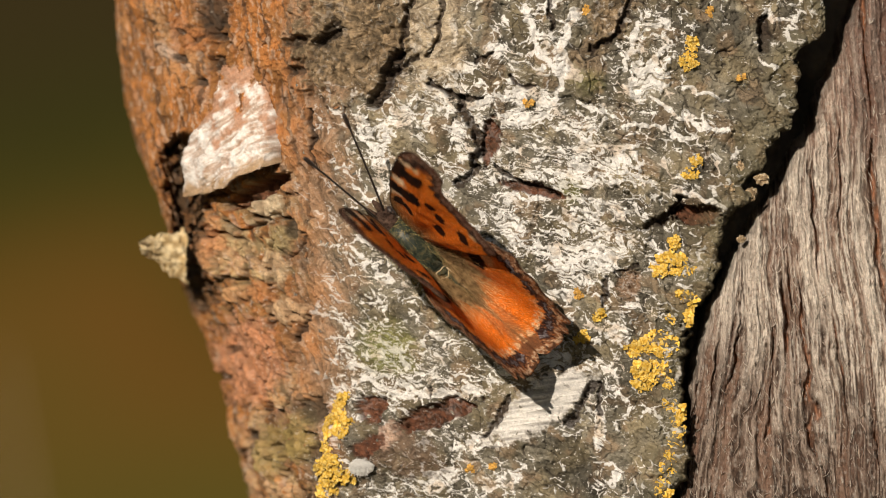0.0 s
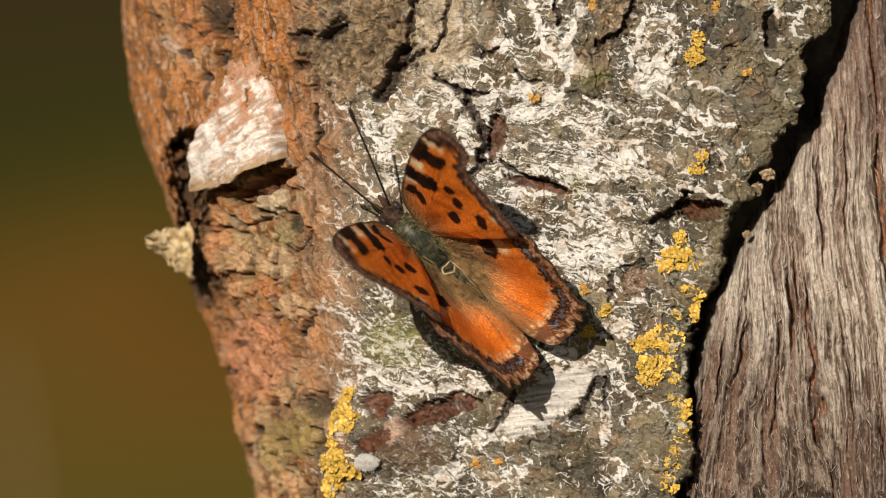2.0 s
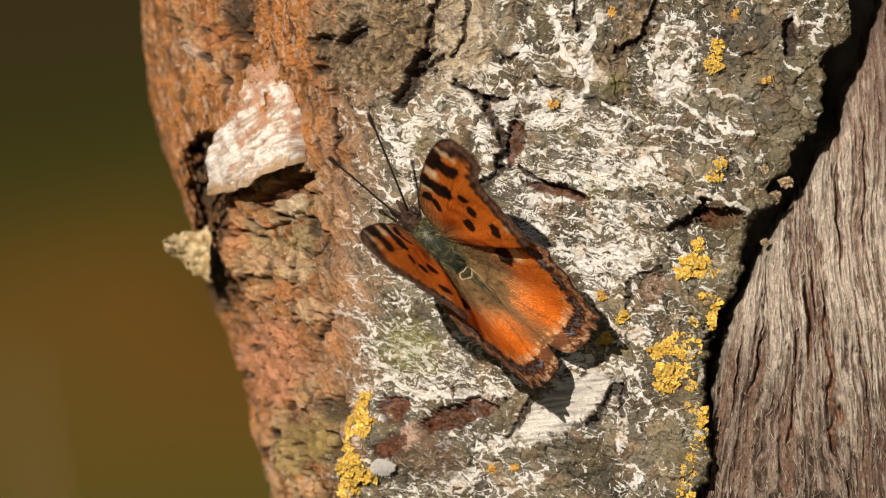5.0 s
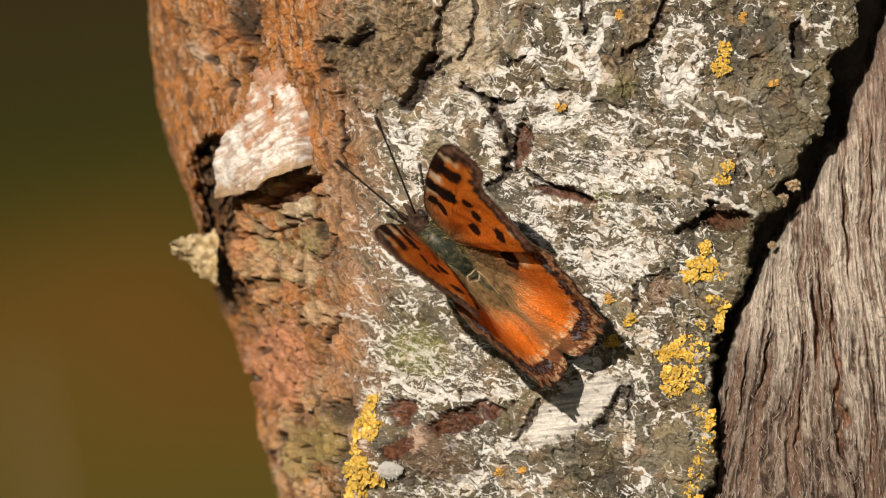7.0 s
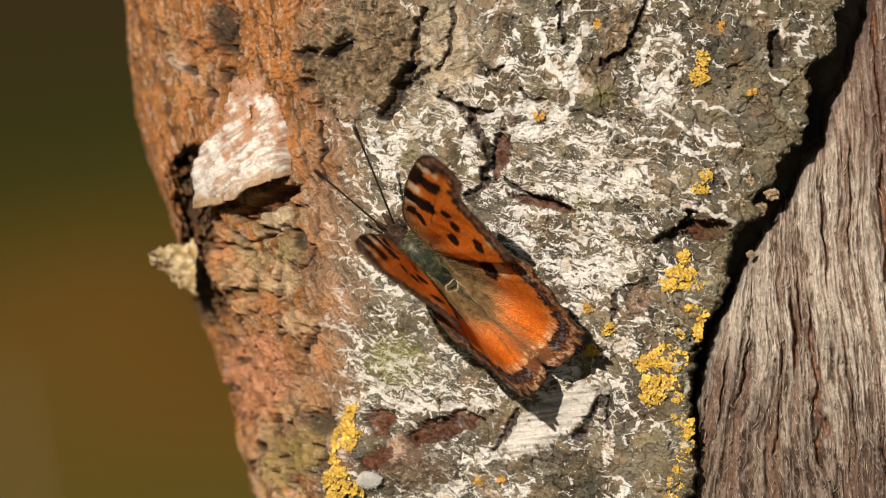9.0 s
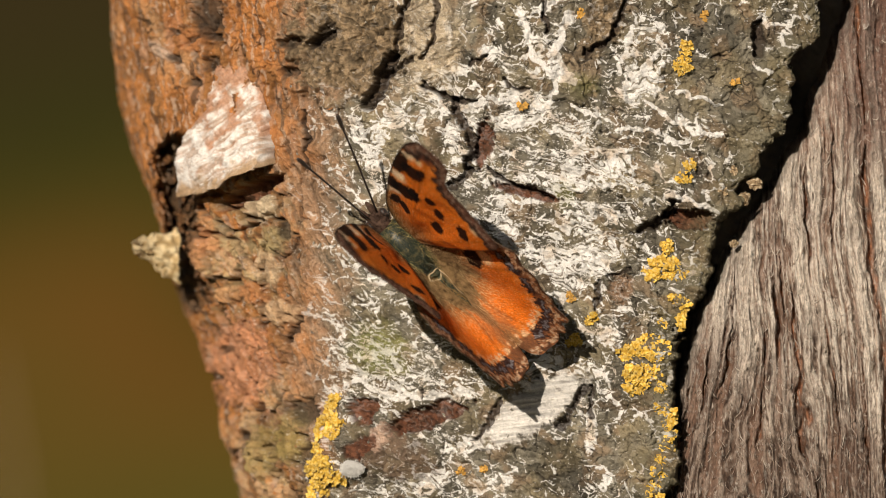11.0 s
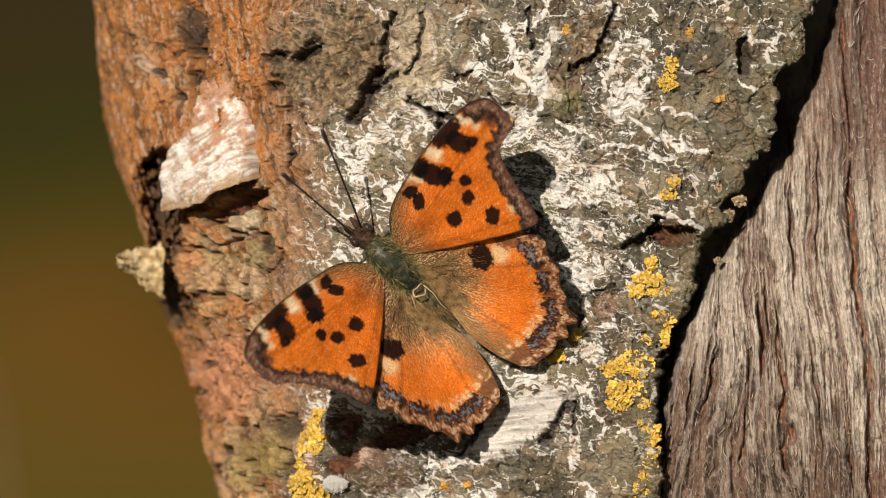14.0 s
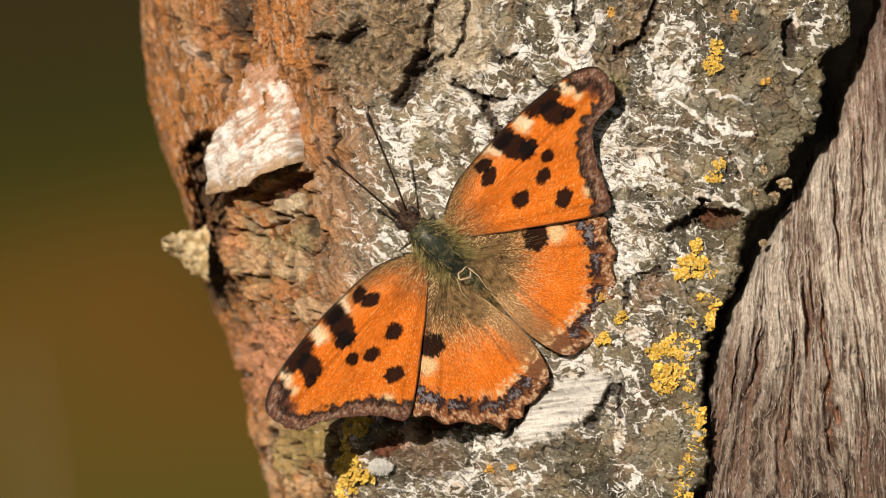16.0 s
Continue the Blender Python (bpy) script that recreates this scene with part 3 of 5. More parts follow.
trunk = tagged(new("tree_trunk"), "leaning old tree trunk with cracked lichened bark and bare wood", "tree trunk")


def build_bark():
    pitch = 1.45
    w_all = np.arange(ARC_W[0], ARC_W[-1], -pitch)
    theta = np.interp(-w_all, -ARC_W, ARC_T)
    v = np.arange(-110, 1000, pitch)
    th, vv = np.meshgrid(theta, v)
    ww = np.broadcast_to(w_all, th.shape)
    u, y, nu, ny = trunk_point(th, vv)
    h, tone, dense = bark_form(u, vv, ww)
    BARK_T.append(theta), BARK_V.append(v), BARK_H.append(h)
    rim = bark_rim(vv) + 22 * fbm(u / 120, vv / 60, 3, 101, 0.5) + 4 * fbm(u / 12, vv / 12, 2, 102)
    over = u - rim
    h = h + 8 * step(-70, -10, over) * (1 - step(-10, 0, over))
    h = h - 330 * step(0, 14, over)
    # shade on the broken rim face, painted into the bark colour
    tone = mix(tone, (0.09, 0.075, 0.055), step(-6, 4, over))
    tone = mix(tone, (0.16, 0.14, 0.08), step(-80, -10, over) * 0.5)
    # groove cut in depth, with its shade painted over in near-black
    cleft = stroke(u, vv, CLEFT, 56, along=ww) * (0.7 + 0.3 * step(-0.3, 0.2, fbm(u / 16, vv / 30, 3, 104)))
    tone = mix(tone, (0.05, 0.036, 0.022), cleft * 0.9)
    grid = place(u + nu * h, vv, y + ny * h + 110 * cleft - swell(u, vv))
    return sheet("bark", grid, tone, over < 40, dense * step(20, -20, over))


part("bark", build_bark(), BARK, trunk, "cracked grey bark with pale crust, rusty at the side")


# upright slits in the bare wood: where they run, from, to, half width
WOOD_SLITS = ((1452, 480, 1100, 9), (1500, 540, 800, 4), (1424, 470, 660, 5), (1298, 640, 900, 7), (1596, -300, 1100, 15), (1486, 280, 520, 3), (1322, 600, 800, 4), (1436, 420, 600, 4), (1534, 200, 460, 3), (1400, 560, 820, 3), (1352, 480, 720, 3), (1560, 560, 1000, 3))


def build_wood():
    pitch = 1.8
    u, v = np.meshgrid(np.arange(1150, 1960, 1.5), np.arange(-110, 1000, pitch * 1.3))
    side = np.clip((u - smooth_edge(v) - WIDE) / WIDE, -0.8, 0.8)
    y = DEEP * (1 - np.sqrt(1 - side ** 2)) * 0.6 + np.interp(v, (-110, 0, 300, 480, 700, 1000), (60, 60, 56, 48, 40, 36))
    rim = sum(wood_edge(v + k) for k in (-80, -40, 0, 40, 80)) / 5
    y = y + 300 * (1 - step(-46, 6, u - rim + 9 * fbm(u / 70, v / 50, 3, 118)))
    fan = np.interp(u, (1250, 1320, 1500, 1700), (-0.14, -0.10, 0.10, 0.05))
    g = u - fan * np.maximum(v - 450, 0) - 0.05 * np.minimum(v - 450, 0) + 13 * fbm(u / 150, v / 300, 2, 120) + 3.6 * fbm(u / 34, v / 90, 3, 121)
    long_lines = ridged(g / 15, v / 360, 3, 122)
    splits = step(0.90, 0.97, ridged(g / 42, v / 520, 2, 123)) * step(-0.1, 0.3, fbm(u / 60, v / 160, 2, 127))
    nicks = ridged((u + 0.7 * v) / 16, (v - 0.5 * u) / 9, 2, 124)
    fine = fbm(g / 3.8, v / 50, 3, 126, 0.62)
    broad = fbm(g / 60, v / 500, 3, 130)
    patchy = fbm(u / 60, v / 90, 3, 134)
    bands = fbm(g / 22, v / 520, 3, 153, 0.6)
    slit = np.zeros(u.shape)
    for g0, top, foot, wide in WOOD_SLITS:
        drift = np.abs(g - g0 + 5 * fbm(v / 70, 0 * v + g0, 3, 148) + 0.8 * fbm(u / 6, v / 40, 2, 149))
        open_by = 0.65 * wide * np.clip(0.6 + 0.9 * fbm(v / 130, 0 * v + 2 * g0, 2, 150), 0, 1.2)
        slit = np.maximum(slit, (1 - step(0.5 * open_by, open_by + 0.6, drift)) * step(top, top + 60, v) * step(foot, foot - 60, v))
    y = y - 14 * broad - 9 * bands - 8 * long_lines - 4 * fine - 4 * patchy + 18 * slit + 9 * splits
    fluff = ridged((u + 14 * fbm(u / 12, v / 12, 2, 145)) / 6, (v + 14 * fbm(u / 12, v / 12, 2, 147)) / 16, 2, 146)
    y = y - 3.4 * fluff
    knots = fbm(u / 10, v / 10, 3, 138)
    y = y - 1.6 * knots
    tone = mix(np.zeros(u.shape + (3,)) + (0.315, 0.232, 0.18), (0.80, 0.705, 0.605), step(0.22, 0.80, 0.5 * long_lines + 0.95 * fine + 0.35 * patchy + 0.35 * broad + 0.15))
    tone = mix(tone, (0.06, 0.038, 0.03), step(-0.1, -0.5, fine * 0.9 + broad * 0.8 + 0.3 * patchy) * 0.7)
    tone = mix(tone, (0.25, 0.135, 0.095), step(0.1, 0.7, fbm(g / 40, v / 200, 3, 140)) * 0.4)
    tone = mix(tone, (0.36, 0.25, 0.20), step(360, 120, v) * step(-0.1, 0.5, fbm(g / 14, v / 70, 3, 142)) * 0.45)
    # browner and darker towards the lower left
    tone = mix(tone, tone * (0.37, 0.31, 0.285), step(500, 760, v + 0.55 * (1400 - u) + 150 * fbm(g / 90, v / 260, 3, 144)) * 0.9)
    pale_belt = step(230, 330, v) * step(700, 560, v - 0.5 * (u - 1400))
    tone = mix(tone, (0.78, 0.70, 0.625), pale_belt * np.clip(0.08 + 0.5 * fine + 0.4 * (long_lines - 0.4), 0, 0.8))
    tone = mix(tone, (0.46, 0.315, 0.245), step(330, 230, v) * (0.35 + 0.3 * step(-0.2, 0.3, fbm(u / 7, v / 9, 3, 151))))
    upper = step(760, 560, v - 0.35 * (u - 1350))
    tone = mix(tone, (0.86, 0.76, 0.655), step(0.0, 0.40, bands) * (0.02 + 0.46 * upper))
    tone = mix(tone, (0.25, 0.15, 0.105), step(-0.12, -0.45, bands) * (0.75 - 0.2 * upper))
    tone = mix(tone, (0.62, 0.56, 0.48), step(0.86, 0.95, nicks) * step(-0.1, 0.4, fbm(u / 40, v / 60, 2, 125)) * 0.5)
    tone = mix(tone, np.array((0.17, 0.09, 0.068)) * (0.6 + 0.8 * long_lines[..., None]), step(1500, 1580, u + 20 * fbm(u / 30, v / 60, 2, 143)) * step(360, 200, v) * 0.75)
    tone = mix(tone, (0.07, 0.042, 0.032), splits * 0.8)
    tone = mix(tone, np.array((0.30, 0.125, 0.06)) * (0.35 + 0.9 * step(-0.2, 0.3, fbm(u / 9, v / 60, 2, 152)))[..., None], slit * 0.8)
    tone = mix(tone, (0.46, 0.42, 0.37), step(0.3, 0.7, knots) * 0.35)
    tone = mix(tone, (0.70, 0.62, 0.55), step(0.72, 0.92, fluff) * step(-0.5, 0.3, patchy) * (0.34 + 0.3 * upper))
    tone = mix(tone, tone * 0.4, step(0.32, 0.05, fluff) * 0.3)
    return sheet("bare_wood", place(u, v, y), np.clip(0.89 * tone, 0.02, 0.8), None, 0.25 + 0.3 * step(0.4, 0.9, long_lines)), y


def wood_fibres(depth):
    """Loose frayed fibres on the bare wood: short curling strands with a ridge along the middle."""
    rng = random.Random(77)
    verts, faces, tint = [], [], []
    while len(faces) < 9000:
        u, v = rng.uniform(1240, 1640), rng.uniform(-40, 930)
        if u < wood_edge(v) + 14 or rng.random() > 0.35 + 0.65 * (v > 260):
            continue
        way = rng.gauss(0, 0.32) + math.radians(90) - np.interp(u, (1250, 1320, 1500, 1700), (-0.14, -0.10, 0.10, 0.05)) * (v > 450)
        bend, long, wide = rng.gauss(0, 0.16), rng.uniform(1.6, 4.2), rng.uniform(0.45, 1.0)
        # strands low down are darker
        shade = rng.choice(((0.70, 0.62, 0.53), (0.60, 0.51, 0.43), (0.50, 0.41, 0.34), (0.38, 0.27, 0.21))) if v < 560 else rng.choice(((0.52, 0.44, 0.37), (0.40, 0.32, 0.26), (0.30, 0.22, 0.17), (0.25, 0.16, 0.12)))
        first, n = len(verts), 7
        for k in range(n):
            row = min(max(int((v + 110) / 2.34), 0), depth.shape[0] - 1)
            col = min(max(int((u - 1150) / 1.5), 0), depth.shape[1] - 1)
            lift = 1.2 + 3.0 * math.sin(math.pi * k / (n - 1))
            w = wide * (1 - 0.75 * abs(2 * k / (n - 1) - 1))
            du, dv = -math.sin(way) * w, math.cos(way) * w
            for q, up in ((-1, 0), (0, 0.9), (1, 0)):
                verts.append((u + q * du, v + q * dv, depth[row, col] - lift - up))
                tint.append(shade)
            u, v = u + long * math.cos(way), v + long * math.sin(way)
            way += bend + rng.gauss(0, 0.13)
        for k in range(n - 1):
            a = first + 3 * k
            faces += [(a, a + 1, a + 4, a + 3), (a + 1, a + 2, a + 5, a + 4)]
    p = np.array(verts)
    return raw_mesh("fuzz", place(p[:, 0], p[:, 1], p[:, 2]).reshape(-1, 3).tolist(), faces, np.array(tint))


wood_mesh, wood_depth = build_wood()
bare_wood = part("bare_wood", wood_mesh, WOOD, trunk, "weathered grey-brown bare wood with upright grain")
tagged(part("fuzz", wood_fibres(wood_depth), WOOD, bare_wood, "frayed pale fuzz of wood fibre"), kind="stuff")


def build_core():
    """The rest of the trunk, from the ground to above the view, behind bark and wood."""
    v = np.concatenate([np.linspace(-9000, -300, 24), np.linspace(-200, 1100, 14), np.linspace(1300, 17770, 40)])
    a = np.linspace(0, math.tau, 73)
    aa, vv = np.meshgrid(a, v)
    hold = np.clip(vv, -500, 1500)
    mid_u = left_edge(np.clip(hold, -300, 1200)) + WIDE
    flare = 1 + 0.5 * step(14000, 17770, vv) + 0.08 * step(4000, 14000, vv)
    bump = 26 * fbm(aa * 3.0, vv / 700, 3, 150)
    inside = np.where((vv > -260) & (vv < 1150), 0.86, 0.97)
    ru, ry = WIDE * 0.98 * flare * inside + bump, 520 * flare * inside + bump
    u = mid_u + ru * np.cos(aa)
    y = 650 + ry * np.sin(aa)
    return sheet("core", np.stack([(u - 784) * S, y * S, EYE_Z - (vv - 441) * S], -1))


part("rear_bark", build_core(), ROUGH_BARK, trunk)


# ---- ground and distance ----
def flat(name, corners, material, label, category):
    me = raw_mesh(name, corners, [(0, 1, 2, 3)], smooth=False)
    me.materials.append(material)
    return tagged(new(name, me), label, category, kind="structure")


flat("ground", ((-900, -900, 0), (900, -900, 0), (900, 900, 0), (-900, 900, 0)), GROUND, "brown and olive autumn meadow ground", "ground")


def distance_material():
    """Far undergrowth: bands of grey-brown, olive and rust, swaying by soft noise."""
    m, nt, bsdf = nodes_of("distant_undergrowth")
    tc = nt.nodes.new("ShaderNodeTexCoord")
    xyz = nt.nodes.new("ShaderNodeSeparateXYZ")
    nt.links.new(tc.outputs["Object"], xyz.inputs[0])
    sway = nt.nodes.new("ShaderNodeMath")
    sway.operation = "MULTIPLY_ADD"
    nt.links.new(add_noise(nt, 3.0, 1, (1, 1, 1), 0.4), sway.inputs[0])
    sway.inputs[1].default_value = 0.55
    nt.links.new(xyz.outputs[2], sway.inputs[2])
    band = nt.nodes.new("ShaderNodeMath")
    band.operation = "MULTIPLY_ADD"
    nt.links.new(sway.outputs[0], band.inputs[0])
    band.inputs[1].default_value, band.inputs[2].default_value = 1.0, -1.07
    c = add_ramp(nt, band.outputs[0], ((0.06, (0.066, 0.057, 0.012)), (0.24, (0.085, 0.056, 0.012)), (0.38, (0.098, 0.050, 0.011)), (0.50, (0.062, 0.045, 0.009)), (0.64, (0.029, 0.030, 0.007)), (0.90, (0.028, 0.021, 0.009))))
    nt.links.new(c, bsdf.inputs["Base Color"])
    bsdf.inputs["Roughness"].default_value, bsdf.inputs["Specular IOR Level"].default_value = 1.0, 0.0
    return m


flat("backdrop", ((-30, 14, -0.5), (30, 14, -0.5), (30, 14, 9), (-30, 14, 9)), distance_material(), "far olive and rust autumn undergrowth out of focus", "backdrop")


def dry_stem():
    """A leaning dead stalk some way behind the trunk, with two stubs of side shoots."""
    foot, tip = Vector((0.03, 1.6, 0.0)), Vector((-0.128, 1.6, 1.27))
    verts, faces, n, rings = [], [], 10, 26
    for j in range(rings):
        q = j / (rings - 1)
        c = foot.lerp(tip, q) + Vector((0.006 * math.sin(q * 9), 0.006 * math.cos(q * 7), 0))
        r = 0.0022 - 0.0012 * q + (0.0004 if j % 6 == 0 else 0)
        for k in range(n):
            a = k * math.tau / n
            verts.append(c + Vector((r * math.cos(a), r * math.sin(a), 0)))
    for j in range(rings - 1):
        faces += [(j * n + k, j * n + (k + 1) % n, (j + 1) * n + (k + 1) % n, (j + 1) * n + k) for k in range(n)]
    faces += [tuple(range(n))[::-1], tuple(range((rings - 1) * n, rings * n))]
    me = raw_mesh("dry_stem", verts, faces)
    me.materials.append(plain("dry_stalk", ((0.3, (0.16, 0.10, 0.055)), (0.7, (0.30, 0.20, 0.12))), 60, 0.8, 0.0005, (1, 1, 0.1)))
    return tagged(new("dry_stem", me), "pale dry plant stem standing in the meadow", "plant stem")


dry_stem()


# ---- lifted bark flakes ----
def white_flake():
    """A peeling plate: fast along its top, lifted at its lower edge, with a thick broken rim."""
    n = 90
    a, b = np.meshgrid(np.linspace(0, 1, n), np.linspace(0, 1, n))
    left = np.interp(b, (0, 0.3, 0.55, 0.75, 1), (426, 414, 380, 370, 396))
    right = np.interp(b, (0, 0.3, 0.6, 1), (482, 514, 534, 548))
    low = np.interp(a, (0, 0.25, 0.6, 1), (338, 346, 322, 286))
    u = left + (right - left) * a + 7 * fbm(a * 5, b * 5, 3, 160)
    v = 116 + (low - 116) * b + 6 * fbm(a * 6, b * 6, 3, 163)
    theta = theta_at(u, v)
    _, y, nu, ny = trunk_point(theta, v)
    streak = ridged((u * 0.8 - v * 0.6) / 70 + 0.5 * fbm(u / 60, v / 60, 2, 165), (v * 0.8 + u * 0.6) / 9 + 0.8 * fbm(u / 50, v / 50, 2, 167), 3, 166)
    lift = -12 + 46 * b ** 1.3 + 24 * a * b ** 2 + 14 * np.sin(math.pi * a) * b + 6 * fbm(u / 30, v / 30, 3, 169) + 6 * streak
    rim = np.minimum(np.minimum(a, 1 - a) * 14, 1)
    lift = lift * (0.15 + 0.85 * np.sqrt(rim)) - 9 * (1 - rim) * step(0.85, 0.6, b)
    tone = mix(np.zeros(u.shape + (3,)) + (0.50, 0.37, 0.29), (0.88, 0.84, 0.80), step(0.05, 0.75, streak + 0.25 * fbm(u / 30, v / 30, 2, 168) + 0.25 * fbm(u / 5, v / 5, 2, 164)))
    tone = mix(tone, (0.46, 0.22, 0.11), step(0.60, 0.2, b + 0.6 * fbm(u / 26, v / 36, 4, 172)) * 0.85)
    tone = mix(tone, (0.42, 0.27, 0.18), step(0.2, 0.6, fbm(u / 18, v / 26, 3, 175)) * 0.6)
    tone = mix(tone, (0.42, 0.27, 0.14), step(0.86, 0.99, b + 0.1 * fbm(a * 9, b * 9, 2, 178)) * 0.9)
    top = place(u + nu * lift, v, y + ny * lift)
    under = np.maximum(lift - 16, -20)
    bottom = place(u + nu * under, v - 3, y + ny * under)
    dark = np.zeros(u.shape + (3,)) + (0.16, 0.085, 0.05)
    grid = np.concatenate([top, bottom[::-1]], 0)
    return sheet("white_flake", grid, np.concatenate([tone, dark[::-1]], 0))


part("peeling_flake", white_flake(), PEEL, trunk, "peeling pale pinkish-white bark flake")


def lump(name, seed, rough=0.35, squash=(1, 1, 0.5), cuts=2):
    """A broken crumb of about unit radius."""
    bm = bmesh.new()
    bmesh.ops.create_icosphere(bm, subdivisions=cuts, radius=1)
    for p in bm.verts:
        q = p.co.copy()
        p.co *= 1 + rough * noise.noise(q * 1.6 + Vector((seed * 3.1, 0, 0))) + 0.5 * rough * noise.noise(q * 4 + Vector((0, seed, 0)))
        p.co = Vector((p.co.x * squash[0], p.co.y * squash[1], p.co.z * squash[2]))
    me = bpy.data.meshes.new(name)
    bm.to_mesh(me)
    bm.free()
    return me


def seat(ob, u, v, size, lift=0.0, spin=0.0, tip=(0, 0)):
    """Set a piece on the bark, its z outwards, scaled to plan units."""
    p, n = on_bark(u, v, lift)
    turn = n.to_track_quat("Z", "Y").to_matrix().to_4x4()
    sx, sy, sz = size if isinstance(size, tuple) else (size,) * 3
    m = Matrix.Translation(p) @ turn @ pose(0, 0, 0, tip[0], tip[1], spin) @ Matrix.Diagonal((sx * S, sy * S, sz * S, 1))
    ob.matrix_basis = m
    return ob


PALE_CRUMB = plain("pale_crumb", ((0.35, (0.16, 0.11, 0.065)), (0.5, (0.40, 0.29, 0.17)), (0.65, (0.62, 0.52, 0.38))), 2.2, 0.9, 0.0004, vary=0.3)
WHITE_SCALE = plain("white_scale", ((0.3, (0.74, 0.72, 0.68)), (0.6, (0.9, 0.89, 0.87))), 2500, 0.9, 0.0002)
crumbs = [lump("crumb", k + 20, 0.55, (0.95, 0.75, 0.7), 4) for k in range(4)]
for k, (u, v, r) in enumerate(((1389, 325, 13), (1368, 353, 14), (1350, 300, 10), (1330, 336, 12), (1352, 430, 8))):
    rim_u = float(bark_rim(v)) - 10
    ob = part("bark_crumb", crumbs[k % 4], PALE_CRUMB, trunk)
    seat(ob, min(u, rim_u), v, r, 0, k * 50)
    ob.location.x += max(0, u - rim_u) * S
    ob.location.y += max(0, u - rim_u) * 0.5 * S

def curled_flake():
    """A thin torn strip of bark that stands out from the trunk's side and curls."""
    n = 40
    a, b = np.meshgrid(np.linspace(0, 1, n), np.linspace(0, 1, n))
    top = np.interp(a, (0, 0.4, 0.8, 1), (395, 408, 412, 418))
    low = np.interp(a, (0, 0.4, 0.8, 1), (500, 482, 452, 436))
    u = 372 - 84 * a + 8 * fbm(a * 4, b * 4, 3, 180)
    v = top + (low - top) * b + 6 * fbm(a * 5, b * 5, 3, 183)
    y = 380 - 60 * a ** 2 - 22 * np.sin(math.pi * b) + 6 * fbm(a * 4, b * 4, 3, 186)
    tone = mix(np.zeros(u.shape + (3,)) + (0.52, 0.37, 0.18), (0.76, 0.62, 0.38), step(-0.2, 0.5, fbm(u / 14, v / 14, 3, 189) + 0.4 * a))
    rear = np.zeros(u.shape + (3,)) + (0.14, 0.09, 0.05)
    grid = np.concatenate([place(u, v, y), place(u, v, y + 9)[::-1]], 0)
    return sheet("curled_flake", grid, np.concatenate([tone, rear[::-1]], 0))


part("curled_flake", curled_flake(), BARK, trunk, "small pale yellowish curled flake")
RUST_FLAKE = plain("rust_flake", ((0.35, (0.14, 0.065, 0.03)), (0.5, (0.30, 0.14, 0.06)), (0.65, (0.46, 0.26, 0.14))), 0.9, 0.9, 0.0002, vary=0.4)


def chip(seed, material):
    """A thin, bent, broken flake with sharp corners, about unit radius."""
    rng = random.Random(seed)
    n = rng.choice((6, 7, 8))
    rim = [(math.cos(a) * r * 1.25, math.sin(a) * r * 0.8) for a, r in ((k * math.tau / n + rng.uniform(-0.25, 0.25), rng.uniform(0.6, 1.1)) for k in range(n))]
    bend = rng.uniform(0.1, 0.3)
    verts = [(0, 0, 0.2)] + [(x * 0.55, y * 0.55, 0.2 + bend * 0.3 * x * x) for x, y in rim] + [(x, y, 0.12 + bend * x * x) for x, y in rim] + [(x * 0.95, y * 0.95, -0.15 + bend * x * x) for x, y in rim]
    faces = [(0, 1 + k, 1 + (k + 1) % n) for k in range(n)]
    for o in (1, 1 + n):
        faces += [(o + k, o + n + k, o + n + (k + 1) % n, o + (k + 1) % n) for k in range(n)]
    me = raw_mesh("bark_flake", verts, faces, smooth=False)
    me.materials.append(material)
    return me


GREY_CHIPS = [chip(k, FLAKE) for k in range(6)]
RUST_CHIPS = [chip(10 + k, RUST_FLAKE) for k in range(6)]
rng = random.Random(31)
for k in range(240):
    v = rng.uniform(-60, 950)
    u = rng.uniform(float(left_edge(v)) + 30, float(bark_rim(v)) - 60)
    if 680 < u < 1160 and 180 < v < 700:
        continue
    ob = part("bark_flake", rng.choice(RUST_CHIPS if u < 590 + rng.gauss(0, 30) else GREY_CHIPS), None, trunk)
    g = rng.uniform(2.5, 6.5)
    seat(ob, u, v, (g, g * rng.uniform(0.6, 1), g * 0.9), 0.5, rng.uniform(0, 360), (rng.uniform(-14, 14), rng.uniform(-14, 14)))


# ---- yellow lichens ----
def lobe(seed):
    """A leafy lobe: a crinkled, scalloped little plate, about 1 unit across from its middle."""
    n, rings = 20, 4
    verts = [(0, 0, 0.18)]
    for r in range(1, rings + 1):
        for k in range(n):
            a = k * math.tau / n
            out = 1 + 0.26 * math.sin(a * (3 + seed % 3) + seed) + 0.10 * math.sin(a * 8 + seed * 3)
            q = r / rings
            z = 0.18 + 0.30 * q * q + 0.26 * math.sin(a * (4 + seed % 2) + seed * 2) * q * q + 0.08 * math.sin(a * 9 + seed)
            verts.append((q * out * math.cos(a), q * out * math.sin(a), z))
    for k in range(n):
        x, y, z = verts[1 + (rings - 1) * n + k]
        verts.append((x * 0.93, y * 0.93, z - 0.22))
    faces = [(0, 1 + k, 1 + (k + 1) % n) for k in range(n)]
    for r in range(rings):
        o, p = 1 + r * n, 1 + (r + 1) * n
        faces += [(o + k, p + k, p + (k + 1) % n, o + (k + 1) % n) for k in range(n)]
    return raw_mesh("lobe", verts, faces)


LOBES = [lobe(k) for k in range(6)]
for me in LOBES[:4]:
    me.materials.append(LICHEN)
for me in LOBES[4:]:
    me.materials.append(ORANGE_LICHEN)


